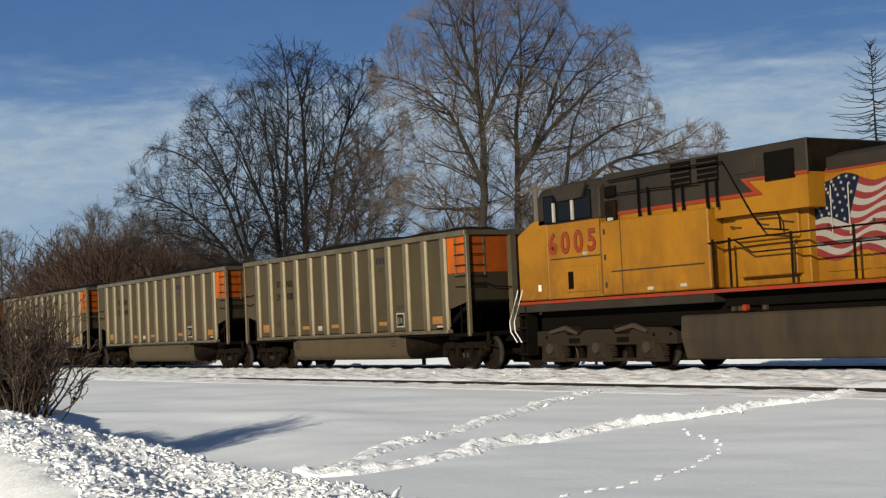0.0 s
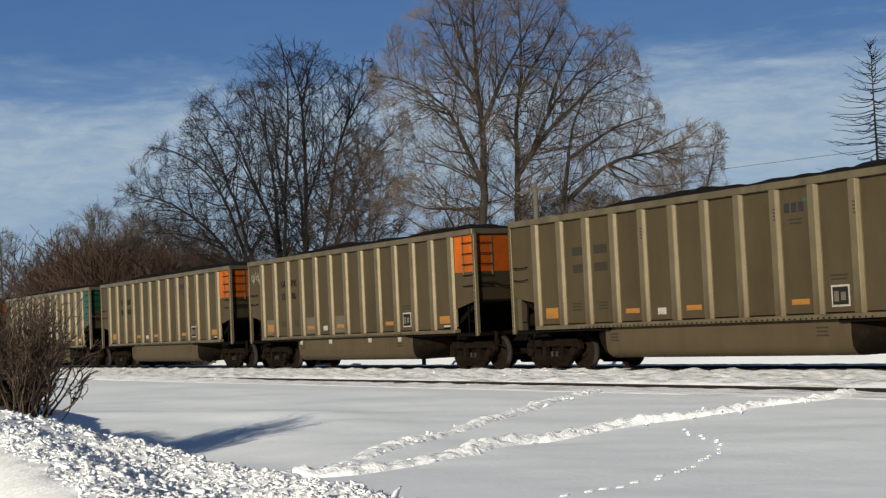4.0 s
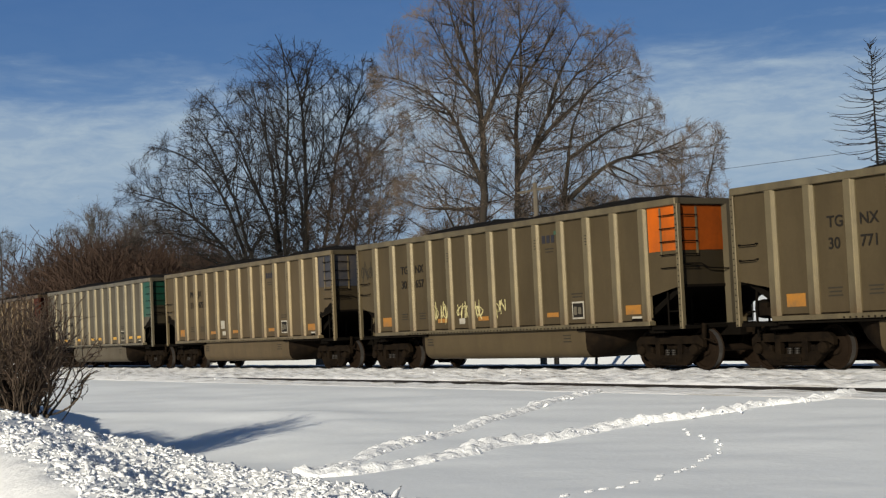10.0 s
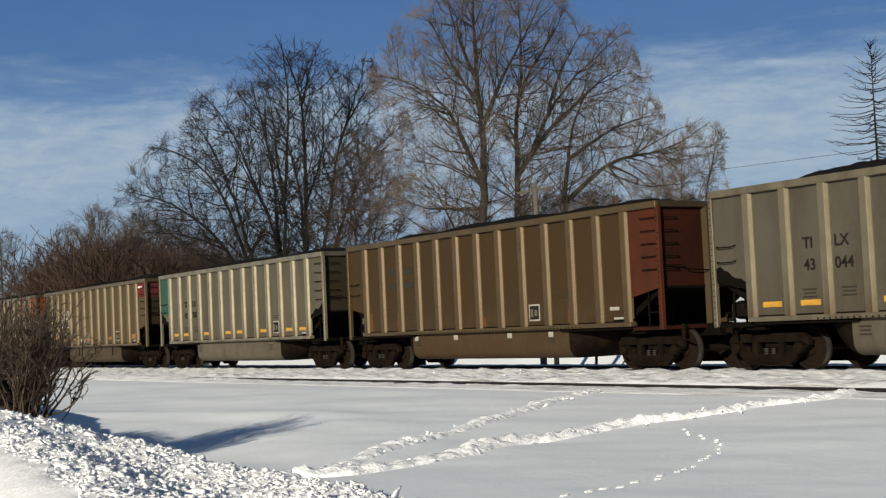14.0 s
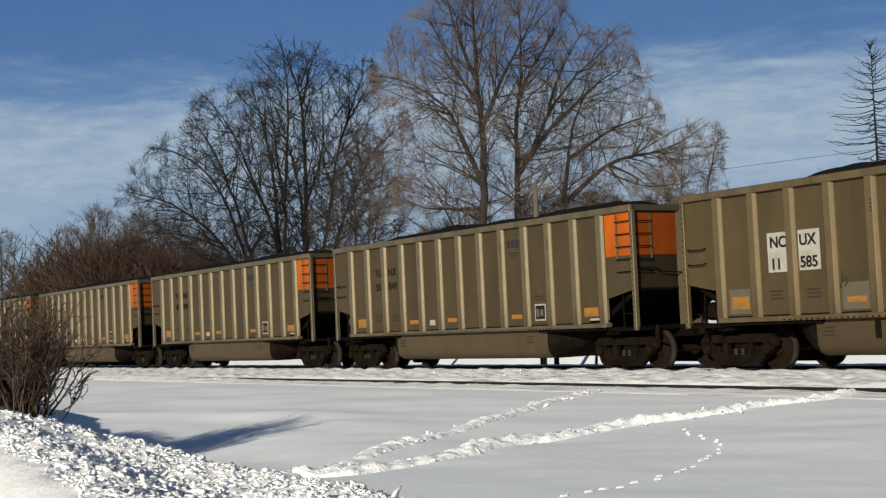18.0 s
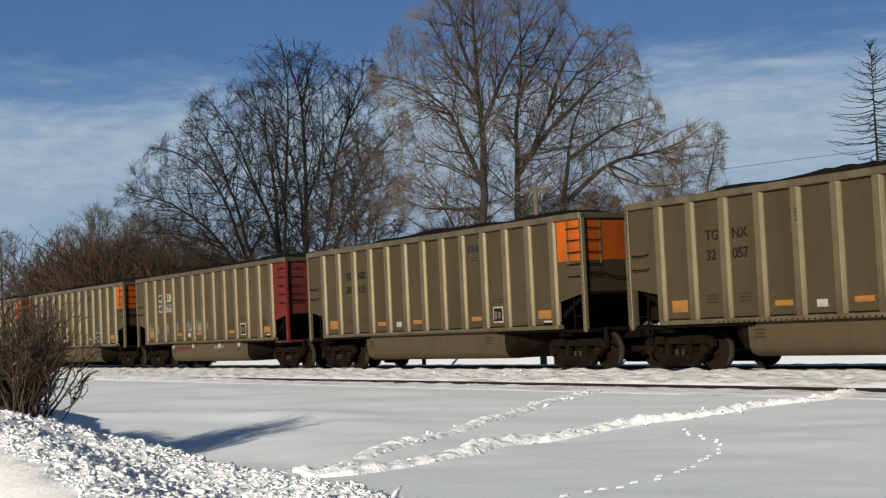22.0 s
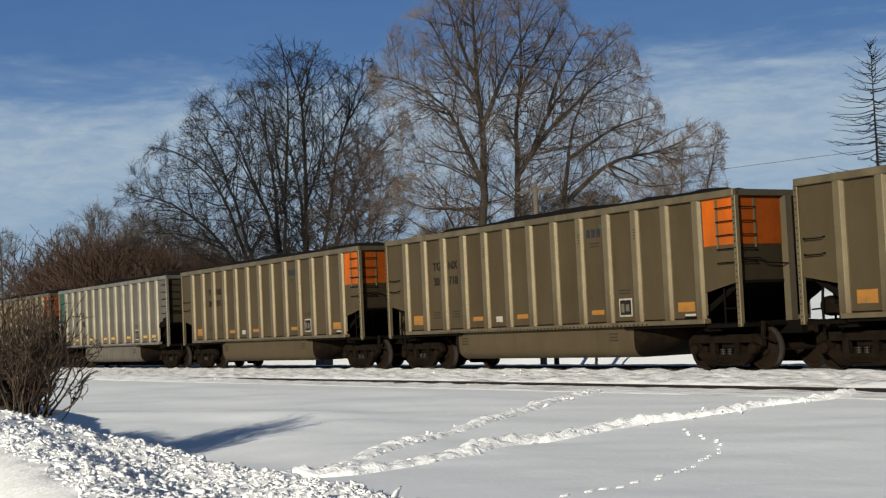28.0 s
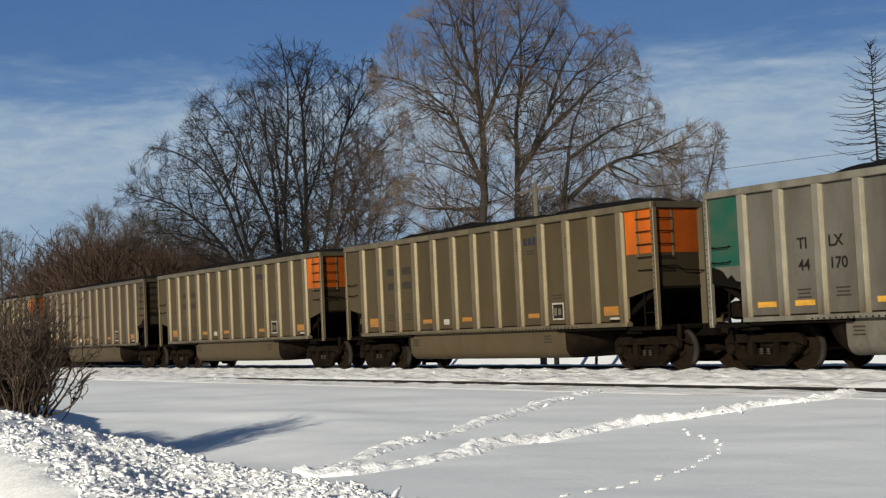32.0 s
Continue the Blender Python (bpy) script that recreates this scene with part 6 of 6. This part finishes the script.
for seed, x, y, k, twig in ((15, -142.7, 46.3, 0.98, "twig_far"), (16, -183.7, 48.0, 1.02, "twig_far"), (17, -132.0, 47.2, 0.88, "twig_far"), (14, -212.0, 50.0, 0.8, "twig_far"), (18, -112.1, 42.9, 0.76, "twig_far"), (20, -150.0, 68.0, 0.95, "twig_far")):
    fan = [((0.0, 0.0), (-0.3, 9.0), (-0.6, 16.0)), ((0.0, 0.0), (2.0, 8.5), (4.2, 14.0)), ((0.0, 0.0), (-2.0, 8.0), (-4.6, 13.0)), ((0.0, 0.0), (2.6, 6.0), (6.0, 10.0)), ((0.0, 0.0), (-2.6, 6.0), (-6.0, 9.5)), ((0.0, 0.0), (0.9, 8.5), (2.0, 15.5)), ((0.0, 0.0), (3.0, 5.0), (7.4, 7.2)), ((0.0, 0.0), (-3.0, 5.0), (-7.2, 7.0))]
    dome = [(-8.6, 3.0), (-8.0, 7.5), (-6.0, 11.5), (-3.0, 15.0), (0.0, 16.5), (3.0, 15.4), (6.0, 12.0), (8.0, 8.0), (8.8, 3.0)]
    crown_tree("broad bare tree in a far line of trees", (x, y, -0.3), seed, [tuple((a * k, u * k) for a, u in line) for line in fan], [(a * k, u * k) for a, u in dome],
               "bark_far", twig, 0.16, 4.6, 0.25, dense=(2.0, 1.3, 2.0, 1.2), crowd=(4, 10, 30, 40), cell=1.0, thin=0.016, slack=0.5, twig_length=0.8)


def thicket(label, at, half_x, half_y, tall_, count, seed, mat):
    """A dense stand of brush: many thin stems."""
    r = np.random.default_rng(seed)
    stems = []
    for k in range(count):
        x, y = r.uniform(-half_x, half_x), r.uniform(-half_y, half_y)
        h = tall_ * r.uniform(0.65, 1.0) * (1 - 0.45 * (abs(x) / half_x) ** 2)
        stems.append(((x, y, -0.2), (r.normal(0, 0.28), r.normal(0, 0.28), 1), h, 0.040))
    segs = grow(seed, stems, [(12, 5, 40, 0.34), (7, 3, 44, 0.5)], 0.15, 0.13)
    segs[:, 6:8] = np.maximum(segs[:, 6:8], 0.022)
    ob = tagged(new("thicket"), label, "brush", "")
    ob.location = at
    tagged(part("stem_mass", branch_mesh("stem_mass", segs[segs[:, 8] == 0], mat, 4), ob), kind="stuff")
    tagged(part("twig_mass", branch_mesh("twig_mass", segs[segs[:, 8] > 0], mat, 3), ob), kind="stuff")
    return ob


thicket("dense thicket of reddish-brown leafless brush behind the tracks", (-98.5, 34.5, -0.3), 11.0, 5.0, 9.0, 2000, 51, "brush")
thicket("low leafless brush under the trees", (-84.0, 52.0, -0.3), 22.0, 3.0, 6.2, 500, 52, "brush")


def conifer(at, tall_):
    """A needle-less conifer: one straight stem with tiers of level, slightly drooping branches."""
    r = np.random.default_rng(77)
    segs = [(0, 0, tall_ * k / 12, 0.0, 0, tall_ * (k + 1) / 12, 0.19 * (1 - k / 12.4), 0.19 * (1 - (k + 1) / 12.4), 0) for k in range(12)]
    z = 2.5
    while z < tall_ - 0.35:
        for q in range(4):
            a = r.uniform(0, 6.28)
            down = tall_ - z
            length = min(0.2 + 0.50 * down * r.uniform(0.6, 1.2), 2.5 + 0.10 * down * r.uniform(0.6, 1.3))
            p = np.array([0, 0, z + r.uniform(-0.15, 0.15)])
            h = np.array([math.cos(a), math.sin(a), 0])
            droop = max(-0.22, 0.7 - 0.22 * down)
            for k in range(6):
                w = p + h * length / 6 + np.array([0, 0, (droop + 0.11 * k + r.normal(0, 0.10)) * length / 6]) + np.array([-h[1], h[0], 0]) * r.normal(0, 0.06) * length
                segs.append((*p, *w, 0.034 * (1 - k / 8.5), 0.034 * (1 - (k + 1) / 8.5), 1))
                for s in (-1, 1):
                    if k and r.random() < 0.75:
                        side = np.array([-h[1], h[0], 0]) * s
                        tip = w + (side * 0.7 + h * 0.7 + np.array([0, 0, r.normal(0.15, 0.2)])) * min(length, 1.6) * 0.16 * r.uniform(0.5, 1.4)
                        segs.append((*w, *tip, 0.011, 0.007, 2))
                p = w
        z += 0.31
    return bare_tree("tall bare conifer with short level branches", at, np.array(segs), "bark_dark", "twig_dark", 0)


conifer((-59.25, 69.76, -0.3), 18.4)


# ---- leafless bush on the bank ----
BOWED = ((((0.2, -0.05), (0.47, -0.02), (0.67, 0.08), (0.77, 0.21), (0.80, 0.32), (0.94, 0.49)), 0.013),
         (((0.22, -0.05), (0.42, 0.10), (0.55, 0.27), (0.64, 0.47), (0.73, 0.64)), 0.012),
         (((0.18, -0.05), (0.30, 0.28), (0.45, 0.62), (0.58, 0.89), (0.64, 1.16)), 0.012))


def bush(at):
    r = np.random.default_rng(90)
    stems = []
    for k in range(34):
        a, lean = r.uniform(0, 6.28), radians(abs(r.normal(17, 12)))
        stems.append(((0.40 * math.cos(a) * r.random(), 0.40 * math.sin(a) * r.random(), -0.15), (math.cos(a) * math.sin(lean), math.sin(a) * math.sin(lean), math.cos(lean)), r.uniform(0.98, 1.50), r.uniform(0.014, 0.024)))
    for k in range(8):
        a, lean = r.uniform(0, 6.28), radians(r.uniform(5, 50))
        stems.append(((0.55 * math.cos(a) * r.random(), 0.55 * math.sin(a) * r.random(), -0.15), (math.cos(a) * math.sin(lean), math.sin(a) * math.sin(lean), math.cos(lean)), r.uniform(0.4, 0.8), r.uniform(0.008, 0.013)))
    for k in range(18):
        a, lean = r.uniform(0, 6.28), radians(abs(r.normal(20, 10)))
        stems.append(((0.4 * math.cos(a) * r.random(), 0.4 * math.sin(a) * r.random(), -0.15), (math.cos(a) * math.sin(lean), math.sin(a) * math.sin(lean), math.cos(lean)), r.uniform(1.05, 1.45), 0.008))
    # long outer stems that bow down and rise again
    bows = []
    for nodes, rad in BOWED:
        pts = path_points(nodes, 0.06)
        bows += [(q[0] * 0.532, q[0] * 0.847, q[1], w[0] * 0.532, w[0] * 0.847, w[1], rad, rad * 0.94, 0) for q, w in zip(pts, pts[1:])]
    segs = grow(91, stems, [(8, 9, 30, 0.42), (4, 5, 36, 0.5), (1, 3, 40, 0.5)], 0.45, 0.14)
    segs = np.concatenate([segs, np.array(bows)])
    segs[:, 6:8] = np.maximum(segs[:, 6:8], 0.0029)
    ob = tagged(new("bush"), "leafless brown bush standing on the snow bank", "bush", "")
    ob.location = at
    tagged(part("stem_mass", branch_mesh("stem_mass", segs[segs[:, 8] == 0], "bush_stem", 5), ob), kind="stuff")
    tagged(part("twig_mass", branch_mesh("twig_mass", segs[segs[:, 8] > 0], "bush_twig", 3), ob), kind="stuff")
    return ob


bush((-17.35, 4.66, float(bank_surface(np.array(-17.35), np.array(4.66))) + 0.03))


def low_shrub(at):
    """A knee-high tangle of dark stems along the crest, dense enough to throw a solid shadow."""
    r = np.random.default_rng(93)
    stems = []
    for k in range(300):
        x = r.uniform(-20.9, -17.5)
        y = float(np.interp(x, [-20.4, -18.5, -16.7], [5.1, 4.75, 5.15])) + r.uniform(-0.32, 0.05)
        z = float(bank_surface(np.array(x), np.array(y))) - 0.06
        stems.append(((x - at[0], y - at[1], z - at[2]), (r.normal(0, 0.3), r.normal(0, 0.3), 1), max(0.2, (0.88 - z) * r.uniform(0.7, 1.05)), 0.012))
    segs = grow(94, stems, [(6, 4, 40, 0.45), (3, 3, 44, 0.5)], 0.3, 0.14)
    segs[:, 6:8] = np.maximum(segs[:, 6:8], 0.007)
    ob = tagged(new("shrub"), "low dense dark brown shrub behind the bush on the bank", "shrub", "")
    ob.location = at
    tagged(part("stem_mass", branch_mesh("stem_mass", segs[segs[:, 8] == 0], "bush_stem", 4), ob), kind="stuff")
    tagged(part("twig_mass", branch_mesh("twig_mass", segs[segs[:, 8] > 0], "bush_twig", 3), ob), kind="stuff")


low_shrub((-19.5, 5.02, float(bank_surface(np.array(-19.5), np.array(5.02))) + 0.02))


# ---- pole and wires behind the tracks ----
def utility_pole(at, tall_):
    ob = tagged(new("utility_pole"), "weathered wooden pole with a crossarm", "utility pole", "")
    ob.location = at
    bm = bmesh.new()
    tube(bm, [(0, 0, -0.3), (0, 0, tall_ * 0.5), (0, 0, tall_)], 0.13, 8, 0.09)
    part("pole", finished(bm, "pole", "pole"), ob)
    bm = bmesh.new()
    box(bm, -1.1, 1.1, -0.04, 0.04, tall_ - 0.30, tall_ - 0.22)
    part("crossarm", finished(bm, "crossarm", "pole"), ob)
    return ob


utility_pole((-41.2, 30.0, -0.9), 7.2)
bm = bmesh.new()
tube(bm, [(-100.4, 75, 12.9), (-81.66, 75, 12.35), (-62.9, 75, 11.81), (-20, 75, 10.8)], 0.014, 5)
tagged(new("wire", finished(bm, "wire", "iron")), "thin overhead wire against the sky", "wire", kind="structure")


def post(x, y, w, h, lean=0.0):
    bm = bmesh.new()
    tube(bm, [(0, 0, -0.9), (lean * 0.5, 0, h * 0.5), (lean, 0, h)], w, 7)
    ob = tagged(new("post", finished(bm, "post", "bark_dark")), "short dark wooden post standing in snow", "post", "posts behind the tracks")
    ob.location = (x, y, 0)


for x, y, w, h, lean in ((-45.8, 34.0, 0.11, 1.2, 0.0), (-43.3, 34.0, 0.06, 1.1, 0.5), (-56.2, 34.0, 0.10, 1.1, 0.0)):
    post(x, y, w, h, lean)
bm = bmesh.new()
box(bm, -0.45, 0.45, -0.3, 0.3, -0.9, 0.4)
cabinet = tagged(new("relay_cabinet", finished(bm, "relay_cabinet", "pole", 0.03)), "low grey metal cabinet standing in snow", "cabinet")
cabinet.location = (-66.4, 34.0, 0)


# ---- what moves ----
SURGE = ((0, 0.02), (1, -0.02), (3.5, -0.07), (6, -0.114), (7, -0.09), (8, -0.045), (9, -0.06), (10, -0.005), (11, 0.025), (12, 0.025), (13, -0.013), (14, -0.02), (16.5, -0.055), (17, -0.007), (18, 0.175), (19, 0.165),
         (20, 0.245), (21, 0.285), (21.5, 0.25), (22, -0.165), (23, -0.064), (24, 0.045), (25, -0.010), (28, 0.023), (29, 0.029), (30, -0.015), (31, 0.09), (32, 0.077))


def run(t):
    """How far the train has gone after t seconds: a slowly falling speed, and the small surges of slack couplings."""
    return 12.4305 * t - 0.013977 * t * t + float(np.interp(t, [a for a, _ in SURGE], [b for _, b in SURGE]))


def motions():
    times = [1.0 * k for k in range(33)] + [21.5]
    for thing, x0 in MOVERS:
        walk(thing, [(t, pose(x0 + run(t), TRACK_Y, 0)) for t in sorted(times)])
    spin(WHEELSETS, 0.4595, 0.457)
    spin(LOCO_WHEELS, 0.52, 0.52)


def spin(sets, radius, height):
    """Roll the wheelsets: one set of keys for each place in a truck."""
    rows = [k * 0.05 for k in range(int(SECONDS / 0.05) + 1)]
    for dx, group in sets.items():
        lead = group[0]
        walk(lead, [(t, pose(dx, 0, height) @ Matrix.Rotation(run(t) / radius, 4, "Y")) for t in rows])
        keys = lead.animation_data
        for w in group[1:]:
            w.rotation_mode = "QUATERNION"
            w.animation_data_create()
            w.animation_data.action = keys.action
            w.animation_data.action_slot = keys.action_slot


motions()
